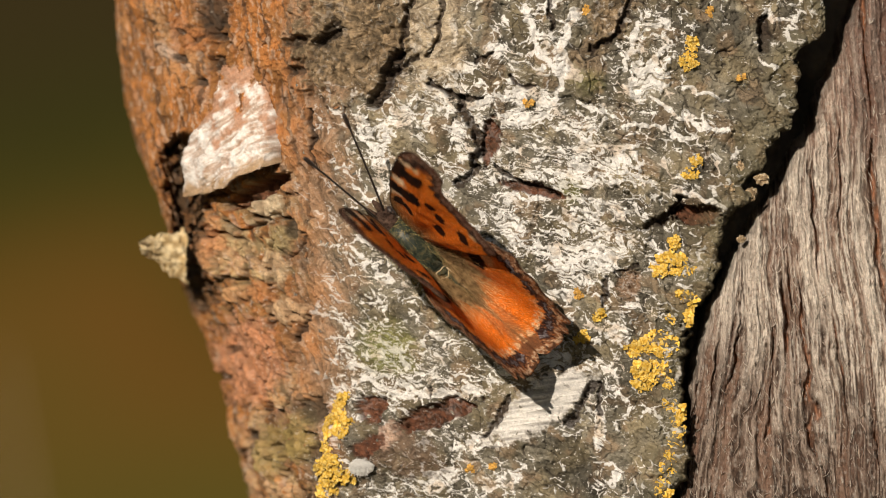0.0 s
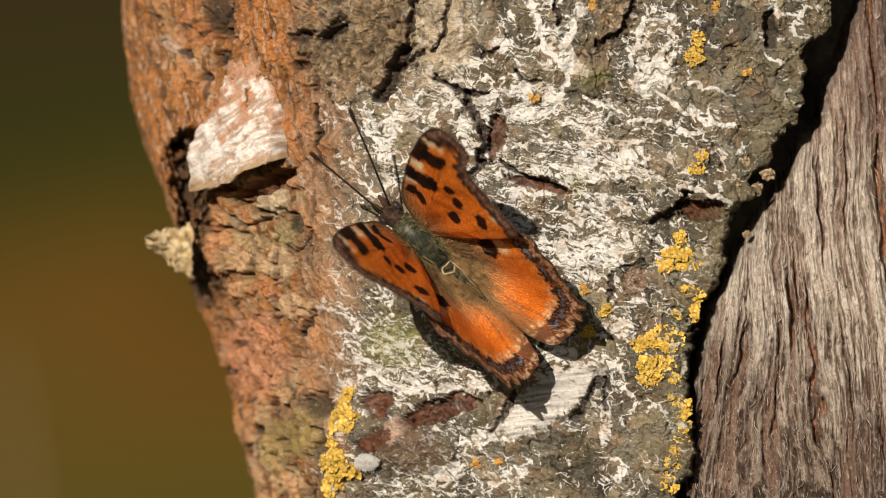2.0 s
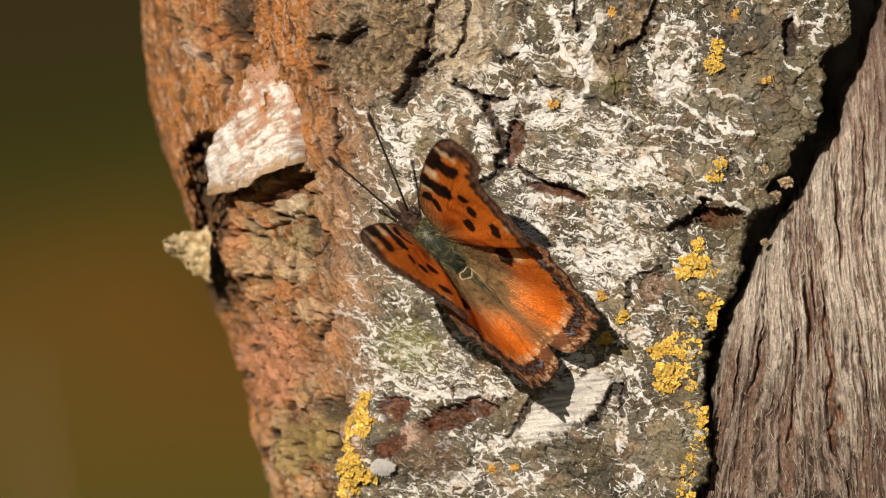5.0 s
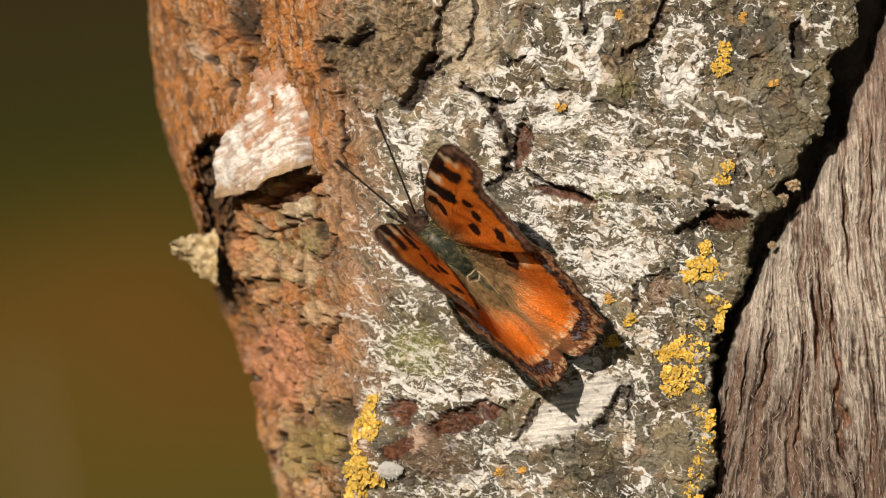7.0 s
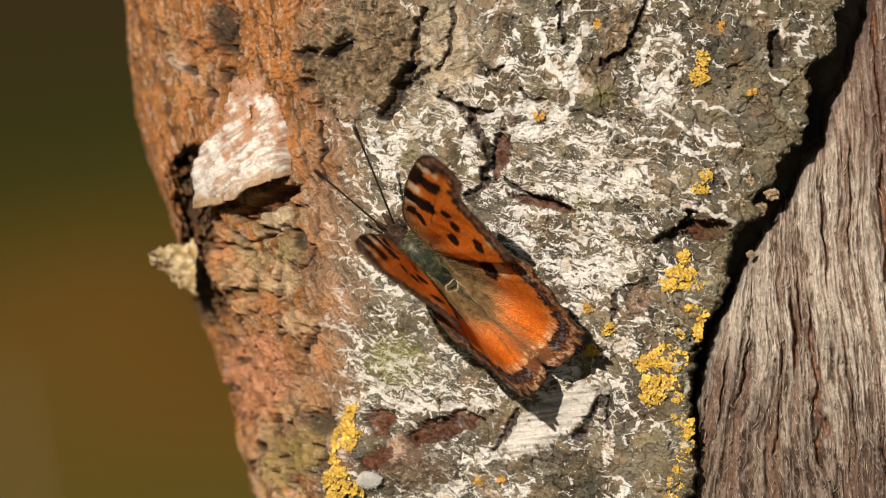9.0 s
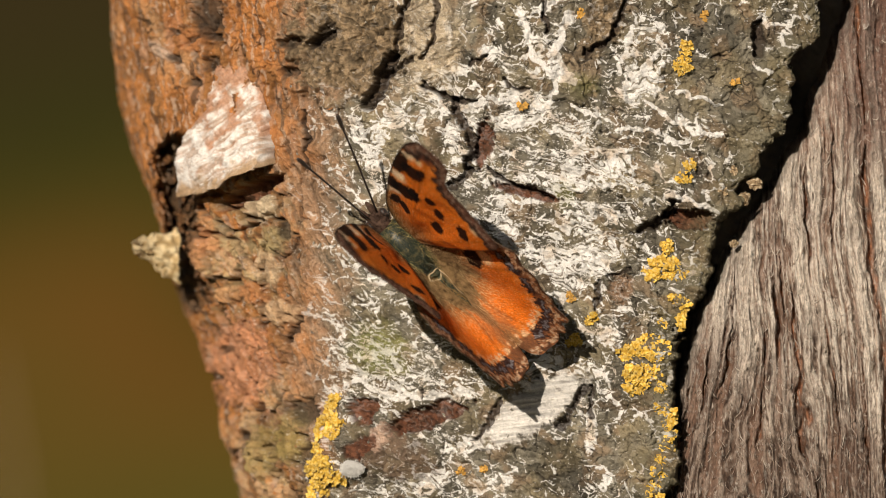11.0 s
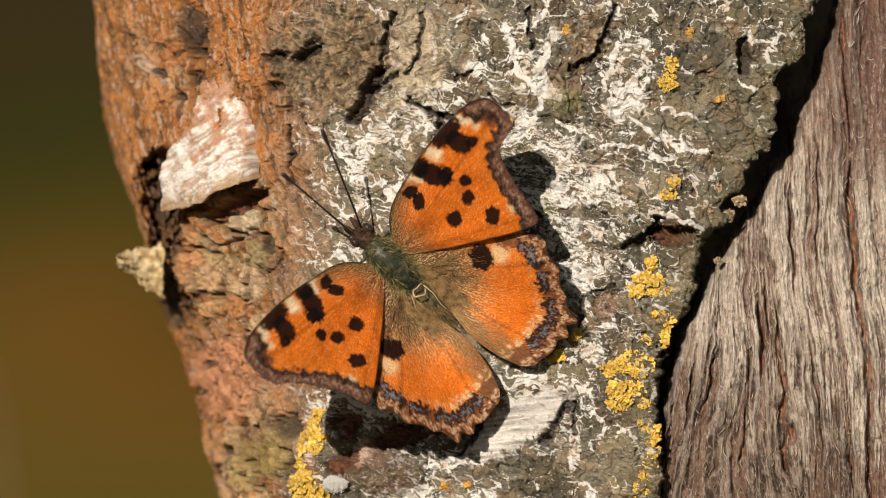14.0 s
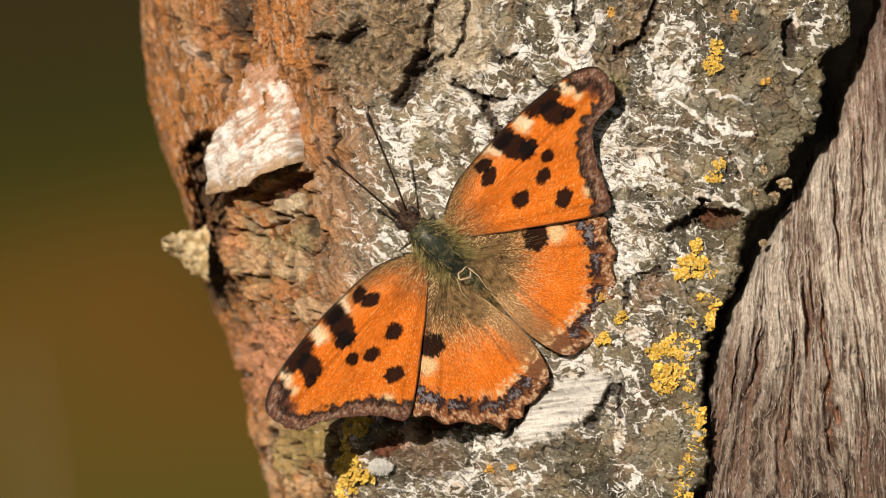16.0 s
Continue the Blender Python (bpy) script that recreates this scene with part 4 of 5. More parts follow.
def lichen(label, spots, size, seed, orange=False):
    """A lichen rosette group: spots are (u, v, half width, half height, turn, lobes)."""
    rng = random.Random(seed)
    p0, _ = on_bark(spots[0][0], spots[0][1])
    holder = tagged(new("lichen"), label, "lichen", "yellow lichens on the bark")
    holder.matrix_basis = Matrix.Translation(p0)
    back = holder.matrix_basis.inverted()
    for cu, cv, ru, rv, turn, count in spots:
        c, s = math.cos(radians(turn)), math.sin(radians(turn))
        for k in range(round(count * 2.5)):
            a, r = rng.uniform(0, math.tau), math.sqrt(rng.random()) * 0.95
            x, y = ru * r * math.cos(a), rv * r * math.sin(a)
            ob = part("lobe", LOBES[4 + k % 2] if orange else rng.choice(LOBES[:4]), None, holder)
            g = size * rng.uniform(0.38, 0.86)
            seat(ob, cu + x * c - y * s, cv + x * s + y * c, (g, g, g * 0.8), rng.uniform(0, 4), rng.uniform(0, 360), (rng.uniform(-22, 22), rng.uniform(-22, 22)))
            ob.matrix_basis = back @ ob.matrix_basis


lichen("bright yellow leafy lichen on grey bark", ((1268, 85, 12, 14, 0, 8), (1262, 115, 16, 18, 10, 11)), 7.5, 1)
lichen("small yellow lichen specks on grey bark", ((1274, 290, 8, 10, 0, 5), (1263, 314, 15, 12, 10, 8)), 7, 2)
lichen("broad golden yellow leafy lichen on bark", ((1205, 615, 32, 24, 0, 24), (1165, 620, 22, 14, 0, 8), (1190, 660, 34, 18, 0, 18), (1178, 685, 22, 10, 0, 8), (1218, 684, 12, 8, 0, 5)), 9.5, 3)
lichen("golden lichen cluster beside the bark edge", ((1230, 436, 13, 16, 0, 8), (1226, 464, 28, 13, 0, 13), (1203, 484, 18, 10, 0, 7), (1248, 486, 25, 11, 0, 11), (1246, 530, 12, 9, 0, 5), (1264, 538, 8, 22, 10, 8), (1256, 568, 7, 18, 0, 5), (1226, 570, 8, 8, 0, 3)), 8.5, 4)
lichen("narrow yellow lichen trail down the bark edge", ((1221, 722, 12, 8, 0, 5), (1236, 732, 16, 8, 0, 6), (1235, 762, 12, 20, 0, 9), (1230, 786, 15, 9, 0, 6), (1218, 826, 14, 26, 0, 16), (1211, 866, 16, 24, 0, 15), (1234, 745, 10, 14, 0, 6)), 8.5, 5)
lichen("bright yellow lichen cushion low on the trunk", ((634, 750, 24, 28, 0, 20), (620, 848, 22, 42, 0, 26), (656, 842, 17, 14, 0, 9), (640, 708, 17, 8, -45, 6), (618, 790, 10, 12, 0, 5), (628, 812, 22, 14, 0, 8)), 10, 6)
lichen("small yellow lichen near the wing tip", ((1098, 562, 13, 9, -40, 7), (1066, 602, 14, 12, -20, 8)), 7.5, 7)
lichen("small orange lichen specks on bark", ((1060, 524, 9, 9, 0, 4), (1080, 20, 7, 12, 0, 4), (978, 185, 9, 6, 0, 4)), 6, 8, True)
lichen("small orange lichen spots low on the bark", ((860, 832, 9, 9, 0, 4), (905, 826, 7, 7, 0, 3), (1300, 28, 8, 10, 0, 4), (1352, 144, 9, 5, 0, 4)), 6, 9, True)


# ---- the butterfly ----
def spline(points, per):
    """A closed smooth line through the points."""
    p = np.array(points, float)
    n, out = len(p), []
    for i in range(n):
        a, b, c, d = p[i - 1], p[i], p[(i + 1) % n], p[(i + 2) % n]
        for k in range(per):
            t = k / per
            out.append(0.5 * (2 * b + (c - a) * t + (2 * a - 5 * b + 4 * c - d) * t * t + (3 * b - a - 3 * c + d) * t ** 3))
    return np.array(out)


def edge_gap(x, y, line):
    d = np.full(x.shape, 1e9)
    for (a, b), (c, e) in zip(line[:-1], line[1:]):
        q = np.clip(((x - a) * (c - a) + (y - b) * (e - b)) / ((c - a) ** 2 + (e - b) ** 2 + 1e-9), 0, 1)
        d = np.minimum(d, np.hypot(x - a - q * (c - a), y - b - q * (e - b)))
    return d


def edge_run(x, y, line):
    """How far along the line its nearest point lies, 0 to 1."""
    d2 = np.full(x.shape, 1e18)
    run = np.zeros(x.shape)
    for k, (a, b) in enumerate(line):
        q = (x - a) ** 2 + (y - b) ** 2
        run = np.where(q < d2, k / len(line), run)
        d2 = np.minimum(d2, q)
    return run


FORE = ((20, 10), (40, 34), (99, 60), (189, 68), (265, 68), (341, 61), (388, 50), (416, 27), (414, -10), (406, -24), (392, -37),
        (373, -38), (350, -38), (324, -50), (294, -93), (274, -134), (242, -166), (130, -94), (80, -60), (22, -14))
FORE_LEFT = FORE[:9] + ((406, -28), (392, -44), (374, -50), (350, -64), (324, -84), (296, -110)) + FORE[15:]
HIND = ((20, 10), (85, 6), (150, -28), (205, -74), (231, -122), (228, -148), (212, -172), (195, -204), (166, -228), (150, -252), (132, -277), (114, -274), (92, -284),
        (74, -276), (42, -280), (15, -262), (0, -222), (-7, -160), (-1, -60))
ORANGE, DARK, CREAM, DUST = (0.62, 0.146, 0.012), (0.006, 0.004, 0.004), (0.66, 0.47, 0.26), (0.155, 0.088, 0.034)


def spot(x, y, cx, cy, rx, ry, turn=0, soft=0.13):
    c, s = math.cos(radians(turn)), math.sin(radians(turn))
    dx, dy = x - cx, y - cy
    r = np.hypot((dx * c + dy * s) / rx, (-dx * s + dy * c) / ry) + 0.22 * fbm(x / 9, y / 9, 3, 210)
    return 1 - step(1 - soft, 1 + soft, r)


def fore_tint(x, y, outline, per):
    outer = edge_gap(x, y, outline[6 * per:16 * per])
    costa = edge_gap(x, y, outline[per:7 * per])
    inner = edge_gap(x, y, outline[16 * per:])
    tone = mix(np.zeros(x.shape + (3,)) + ORANGE, (0.62, 0.20, 0.026), step(60, 20, outer) * 0.35)
    tone = tone * (0.94 + 0.12 * step(-0.5, 0.5, fbm(x / 30, y / 30, 3, 200)))[..., None]
    tone = mix(tone, (0.12, 0.058, 0.022), step(135, 25, np.hypot(x - 10, y) + 16 * fbm(x / 16, y / 16, 3, 202)) * 0.85)
    tone = mix(tone, DUST, step(32, 5, costa + 8 * fbm(x / 8, y / 8, 2, 203)) * 0.9 * step(250, 110, x))
    for row in ((250, 52, 14, 17, 0), (345, 46, 10, 17, 20), (178, 64, 14, 8, 0), (356, 18, 10, 8, 0), (252, -118, 14, 12, 0)):
        tone = mix(tone, CREAM, spot(x, y, *row, 0.5) * 0.9)
    for cx, half in ((178, 9), (252, 12), (345, 10)):
        bar = (1 - step(half * 0.6, half, np.abs(x - cx + 0.35 * (y - 60) + 4 * fbm(x / 6, y / 6, 2, 211)))) * step(34, 26, costa)
        tone = mix(tone, (0.72, 0.56, 0.38), bar * 0.85)
    for row in ((214, 30, 24, 35, 24), (208, 58, 24, 16, 0), (228, 14, 18, 14, 0), (149, 46, 18, 12, -10), (142, 25, 20, 12, 14), (153, -44, 18, 15, 0),
                (210, -42, 17, 12, 10), (242, -21, 14, 11, 0), (208, -96, 20, 14, 20), (304, 54, 40, 19, -8), (304, 26, 22, 24, 0), (322, 8, 15, 10, 0), (384, 34, 26, 26, 0)):
        tone = mix(tone, DARK, spot(x, y, *row) * 0.97)
    notch = spot(x, y, 345, -40, 46, 46, 0, 0.6)
    ragged = outer + 7 * fbm(x / 14, y / 14, 3, 204) + 9 * notch
    tone = mix(tone, (0.125, 0.048, 0.030), spot(x, y, 404, 6, 34, 50, 15, 0.25) * 0.95)
    tone = mix(tone, (0.40, 0.27, 0.20), spot(x, y, 402, 22, 7, 6, 0, 0.6) * 0.8)
    tone = mix(tone, (0.024, 0.014, 0.011), step(36, 28, ragged))
    tone = mix(tone, (0.105, 0.045, 0.030), step(26, 16, ragged) * 0.85)
    tone = mix(tone, (0.19, 0.085, 0.05), step(26, 18, ragged) * step(3, 9, ragged) * step(-0.25, 0.3, fbm(x / 8, y / 8, 3, 207)) * 0.8)
    tone = mix(tone, (0.34, 0.25, 0.19), step(19, 15, ragged) * step(8, 12, ragged) * step(0.0, 0.3, fbm(x / 7, y / 7, 2, 208)) * 0.7)
    dust = step(0.1, 0.5, fbm(x / 3, y / 3, 2, 209)) * step(34, 20, ragged)
    tone = mix(tone, (0.42, 0.32, 0.25), dust * 0.25)
    tone = mix(tone, (0.03, 0.02, 0.015), step(6, 2.5, np.minimum(costa + 2 * fbm(x / 5, y / 5, 2, 206), inner + 2)) * 0.85)
    return tone


def hind_tint(x, y, outline, per):
    outer = edge_gap(x, y, outline[3 * per:15 * per])
    tone = mix(np.zeros(x.shape + (3,)) + ORANGE, (0.62, 0.19, 0.024), step(80, 40, outer) * step(-0.2, 0.4, fbm(x / 18, y / 18, 3, 220)) * 0.7)
    tone = tone * (0.92 + 0.16 * step(-0.5, 0.5, fbm(x / 26, y / 26, 3, 222)))[..., None]
    way = np.arctan2(y + 12, x - 14)
    base = np.hypot(x - 14, (y + 12) / 0.98) + 16 * fbm(way * 14, x / 60, 3, 224) + 8 * fbm(x / 8, y / 8, 2, 223)
    tone = mix(tone, (0.22, 0.10, 0.034), step(156, 92, base) * 0.7)
    tone = mix(tone, (0.095, 0.058, 0.030), step(118, 62, base) * 0.85)
    lead = edge_gap(x, y, outline[0:4 * per])
    tone = mix(tone, (0.10, 0.06, 0.03), step(34, 10, lead + 8 * fbm(x / 14, y / 14, 2, 225)) * 0.85 * step(160, 120, x))
    tone = mix(tone, (0.20, 0.125, 0.062), step(52, 12, x + 14 * fbm(x / 10, y / 40, 3, 227)) * 0.85)
    tone = mix(tone, CREAM, spot(x, y, 153, -96, 18, 17, 0, 0.55) * 0.85)
    tone = mix(tone, DARK, spot(x, y, 122, -76, 27, 23, 30) * 0.97)
    run = edge_run(x, y, outline[3 * per:15 * per])
    wave = np.cos(run * math.tau * 7.0 + 0.9 * fbm(run * 5, 0 * run, 2, 235))
    ragged = outer + 9 * fbm(x / 10, y / 10, 4, 228, 0.6) + 3 * wave
    mottle = fbm(x / 7, y / 7, 3, 231)
    tone = mix(tone, (0.66, 0.44, 0.25), step(60, 50, ragged) * step(38, 44, ragged) * step(-0.25, 0.15, fbm(x / 10, y / 10, 3, 230)) * (0.10 + 0.80 * step(0.35, 0.65, run)))
    tone = mix(tone, (0.20, 0.085, 0.04), step(46, 38, ragged) * (0.75 + 0.25 * step(-0.2, 0.2, mottle)))
    dark = step(43, 37, ragged) * step(15, 21, ragged) * (0.22 + 0.78 * step(0.55, -0.2, wave + 0.6 * mottle))
    tone = mix(tone, (0.020, 0.012, 0.013), dark * 0.95)
    tone = mix(tone, (0.27, 0.115, 0.055), step(19, 15, ragged) * step(6, 9, ragged) * step(-0.35, 0.1, fbm(x / 9, y / 9, 3, 232)) * 0.8)
    tone = mix(tone, (0.52, 0.38, 0.26), step(17, 13, ragged) * step(5, 8, ragged) * step(-0.15, 0.2, fbm(x / 6, y / 6, 3, 233)) * 0.85)
    tone = mix(tone, (0.03, 0.018, 0.014), step(6, 3, ragged) * 0.8)
    moon = step(0.5, 0.8, -wave + 0.3 * mottle) * step(33, 30, ragged + 4 * mottle) * step(23, 26, ragged)
    tone = mix(tone, (0.22, 0.205, 0.225), moon * (0.65 + 0.35 * step(-0.2, 0.2, fbm(x / 4, y / 4, 2, 234))) * 0.9)
    return tone


def wing_mesh(name, control, root, tint_of, side, veins):
    per, rings = 14, 96
    line = spline(control, per)
    n = len(line)
    if tint_of is hind_tint:
        k = np.arange(n) / per
        rim = step(3, 4, k) * step(15, 14, k)
        grow = 1 + 0.016 * rim * np.cos((k - 3) / 12 * math.tau * 7.0)
    else:
        k = np.arange(n) / per
        grow = 1 + 0.007 * step(7, 8, k) * step(16, 15, k) * fbm(k * 2.2, 0 * k, 3, 255)
    line = np.array(root) + (line - np.array(root)) * grow[:, None]
    r = (np.arange(1, rings + 1) / rings) ** 0.9
    x = root[0] + (line[None, :, 0] - root[0]) * r[:, None]
    y = root[1] + (line[None, :, 1] - root[1]) * r[:, None]
    span = np.hypot(x - root[0], y - root[1])
    angle = np.arctan2(y - root[1], x - root[0])
    z = 11 * np.sin(np.clip(span / 430, 0, 1) * math.pi) + 2.2 * np.cos(angle * veins) * np.clip(span / 120, 0, 1) + 1.2 * fbm(x / 40, y / 40, 2, 240)
    if tint_of is hind_tint:
        z = z + 32 * step(75, 0, x) * step(-50, -170, y)
    tone = tint_of(x, y, line, per)
    rays = 0.6 * fbm(angle * 34, span / 120, 3, 246) + 0.9 * fbm(x / 3.5, y / 3.5, 2, 248)
    tone = tone * (1 + 0.22 * np.clip(rays, -1.2, 1.2))[..., None]
    dusty = step(190, 70, span) if tint_of is hind_tint else np.maximum(0.55 * step(90, 30, span), 0.4 * step(-6, 10, y - 0.12 * x) * step(260, 120, x))
    gold = step(0.10, 0.34, fbm(x / 3.2, y / 3.2, 2, 250) + 0.3 * fbm(angle * 50, span / 40, 2, 252)) * dusty
    tone = mix(tone, (0.74, 0.54, 0.29), gold * 0.75 * step(0.03, 0.08, tone[..., 0]))
    spark = step(0.35, 0.6, fbm(x / 2.3, y / 2.3, 2, 253)) * step(0.2, 0.35, tone[..., 0])
    tone = mix(tone, (0.88, 0.50, 0.20), spark * 0.4)
    vein = step(0.985, 1.0, np.cos(angle * veins)) * step(30, 90, span)
    tone = mix(tone, tone * 0.62, vein * 0.6)
    under = np.zeros(tone.shape) + (0.11, 0.075, 0.05)
    under = under * (0.6 + 0.8 * step(-0.4, 0.4, fbm(x / 20, y / 8, 3, 244)))[..., None]
    pts = np.stack([x * side, y, z], -1).reshape(-1, 3)
    low = np.stack([x * side, y, z - 2.2], -1).reshape(-1, 3)
    verts = np.concatenate([[(root[0] * side, root[1], 0)], pts, [(root[0] * side, root[1], -2.2)], low]) * S
    tint = np.concatenate([[DUST], tone.reshape(-1, 3), [DUST], under.reshape(-1, 3)])
    faces, m = [], n * rings + 1
    for o, flip in ((0, side > 0), (m, side < 0)):
        cap = [(o, o + 1 + k, o + 1 + (k + 1) % n) for k in range(n)]
        for j in range(rings - 1):
            a, b = o + 1 + j * n, o + 1 + (j + 1) * n
            cap += [(a + k, b + k, b + (k + 1) % n, a + (k + 1) % n) for k in range(n)]
        faces += [f[::-1] if flip else f for f in cap]
    a, b = 1 + (rings - 1) * n, m + 1 + (rings - 1) * n
    faces += [(a + k, b + k, b + (k + 1) % n, a + (k + 1) % n) for k in range(n)]
    return raw_mesh(name, verts, faces, tint)


def tube(name, points, radii, sides=10):
    """A round body along points, closed at both ends, in plan units."""
    verts, faces = [], []
    p = [Vector(q) for q in points]
    for i, q in enumerate(p):
        way = (p[min(i + 1, len(p) - 1)] - p[max(i - 1, 0)]).normalized()
        sidew = way.cross(Vector((0, 0, 1))).normalized() if abs(way.z) < 0.95 else Vector((1, 0, 0))
        up = sidew.cross(way)
        for k in range(sides):
            a = k * math.tau / sides
            verts.append((q + (sidew * math.cos(a) + up * math.sin(a)) * radii[i]) * S)
    for i in range(len(p) - 1):
        o = i * sides
        faces += [(o + k, o + (k + 1) % sides, o + sides + (k + 1) % sides, o + sides + k) for k in range(sides)]
    faces += [tuple(range(sides))[::-1], tuple(range((len(p) - 1) * sides, len(p) * sides))]
    return raw_mesh(name, verts, faces)


def hair(name, roots, seed, length, width, spread):
    """Tapered bent hairs; roots are (place, way) pairs in plan units."""
    rng = random.Random(seed)
    verts, faces = [], []
    for q, way in roots:
        way = (Vector(way) + Vector((rng.gauss(0, spread), rng.gauss(0, spread), abs(rng.gauss(0, spread)) * 0.7))).normalized()
        ln = length * rng.uniform(0.5, 1.3)
        cross = way.cross(Vector((rng.uniform(-1, 1), rng.uniform(-1, 1), 0.6))).normalized() * width
        bend = Vector((rng.gauss(0, 0.15), rng.gauss(0, 0.15), rng.gauss(-0.1, 0.1)))
        o = len(verts)
        for k in range(4):
            t = k / 3
            c = Vector(q) + way * ln * t + bend * ln * t * t
            g = cross * (1 - t * 0.85)
            verts += [(c - g) * S, (c + g) * S]
        faces += [(o + 2 * k, o + 2 * k + 1, o + 2 * k + 3, o + 2 * k + 2) for k in range(3)]
    return raw_mesh(name, verts, faces)


PSI, GAM, BET = 46.71, -10.6, 4.7
perch, _ = on_bark(779, 443)
stance = Matrix(((math.cos(radians(PSI)), -math.sin(radians(PSI)), 0, 0), (0, 0, -1, 0), (math.sin(radians(PSI)), math.cos(radians(PSI)), 0, 0), (0, 0, 0, 1)))
BODY_Y = perch.y / S - 40
butterfly = tagged(new("butterfly"), "orange tortoiseshell butterfly with black spots sunning on bark", "butterfly")
butterfly.matrix_basis = Matrix.Translation(Vector(place(np.array(779.3), np.array(442.9), np.array(BODY_Y)))) @ stance @ pose(0, 0, 0, -GAM, 0, 0) @ pose(0, 0, 0, 0, BET, 0)

rng = random.Random(5)
thorax = part("thorax", tube("thorax", ((0, 66, 2), (0, 58, 2), (0, 40, 3), (0, 10, 4), (0, -20, 2), (0, -42, 0)), (13, 22, 30, 34, 31, 21), 16), THORAX, butterfly, "dark greenish hairy thorax")
abdomen = part("abdomen", tube("abdomen", [(0, -30 - 10 * k, -2 - k * 1.5) for k in range(13)], [18, 22, 24, 25, 25, 25, 24, 23, 21, 18, 15, 11, 5], 14), BODY, butterfly, "slim brown hairy abdomen")
head_part = part("head", tube("head", ((0, 98, -2), (0, 92, -2), (0, 80, 0), (0, 66, 0), (0, 60, 0)), (8, 15, 18, 17, 12), 14), HEAD_FUR, butterfly, "small brown hairy head")
for sx in (-1, 1):
    eye_mesh = lump("eye", 3, 0.02, (0.7, 1, 0.9), 3)
    eye_mesh.materials.append(CHITIN)
    e = part("eye", eye_mesh, CHITIN, head_part)
    e.matrix_basis = Matrix.Translation(Vector((sx * 17, 84, 3)) * S) @ Matrix.Diagonal((11 * S, 11 * S, 11 * S, 1))
    palp = part("palp", tube("palp", ((sx * 6, 92, -6), (sx * 9, 108, -4), (sx * 9, 120, 2)), (6, 6, 2.5), 8), HEAD_FUR, head_part)
for sx, tip in ((-1, (-29, 290, 152)), (1, (75, 290, 152))):
    b = Vector((sx * 9, 94, 8))
    t = Vector(tip)
    pts = [b.lerp(t, k / 12) + Vector((0, 0, 5 * math.sin(math.pi * k / 12))) for k in range(13)]
    ant = part("antenna", tube("antenna", pts[:12], [1.9] * 12, 8), CHITIN, butterfly, "thin dark clubbed antenna")
    part("club", tube("club", [pts[10].lerp(pts[12], q) for q in (0, 0.3, 0.6, 0.9, 1)], (2, 3.2, 4.2, 3.6, 1.5), 8), CHITIN, ant)
for sx in (-1, 1):
    for fy, oy, ln in ((52, 44, 46), (20, -6, 48), (-10, -50, 44)):
        part("leg", tube("leg", ((sx * 14, fy, -18), (sx * (ln * 0.6), (fy + oy) / 2, -10), (sx * ln, oy, -52)), (4, 3, 1.6), 8), CHITIN, butterfly)

roots = []
for k in range(1500):
    q, a = rng.random(), rng.uniform(-0.1, math.pi + 0.1)
    y = 66 - 112 * q
    rad = float(np.interp(y, (-46, -20, 10, 40, 66), (21, 30, 33, 29, 15)))
    roots.append(((rad * math.cos(a), y, 3 + rad * math.sin(a)), (0.5 * math.cos(a), -1, 0.35 * math.sin(a))))
tagged(part("hair", hair("thorax_hair", [r for r in roots[:900]], 1, 15, 0.5, 0.5), DARK_FUR, thorax), kind="stuff")
tagged(part("hair", hair("thorax_fringe", [r for r in roots[700:] if abs(r[0][0] + 3) > 15 or r[0][1] > 38], 4, 26, 0.36, 0.6), OLIVE_FUR, thorax), kind="stuff")
roots = []
for k in range(600):
    q, a = rng.random(), rng.uniform(0, math.pi)
    y = -30 - 115 * q
    roots.append(((22 * (1 - 0.5 * q) * math.cos(a), y, -4 + 22 * (1 - 0.5 * q) * math.sin(a)), (0.5 * math.cos(a), -1, 0.15 * math.sin(a))))
tagged(part("hair", hair("abdomen_hair", roots[:260], 2, 26, 0.6, 0.3), FUR, abdomen), kind="stuff")
tagged(part("hair", hair("abdomen_shade", roots[260:], 6, 24, 0.6, 0.3), DARK_FUR, abdomen), kind="stuff")
roots = []
for k in range(260):
    a, q = rng.uniform(0, math.tau), rng.uniform(66, 100)
    roots.append(((18 * math.cos(a), q, 16 * abs(math.sin(a))), (0.5 * math.cos(a), 0.7, 0.5)))
tagged(part("hair", hair("head_hair", roots, 3, 12, 0.7, 0.4), HEAD_FUR, head_part), kind="stuff")

for sx in (-1, 1):
    roots = []
    for k in range(420):
        y = rng.uniform(-45, 48)
        roots.append(((sx * rng.uniform(16, 32), y, rng.uniform(4, 22)), (sx * 0.8, -0.75, 0.15)))
    tagged(part("hair", hair("shoulder_hair", roots, 20 + sx, 34, 0.36, 0.3), OLIVE_FUR, thorax, "yellowish hair over the wing roots"), kind="stuff")

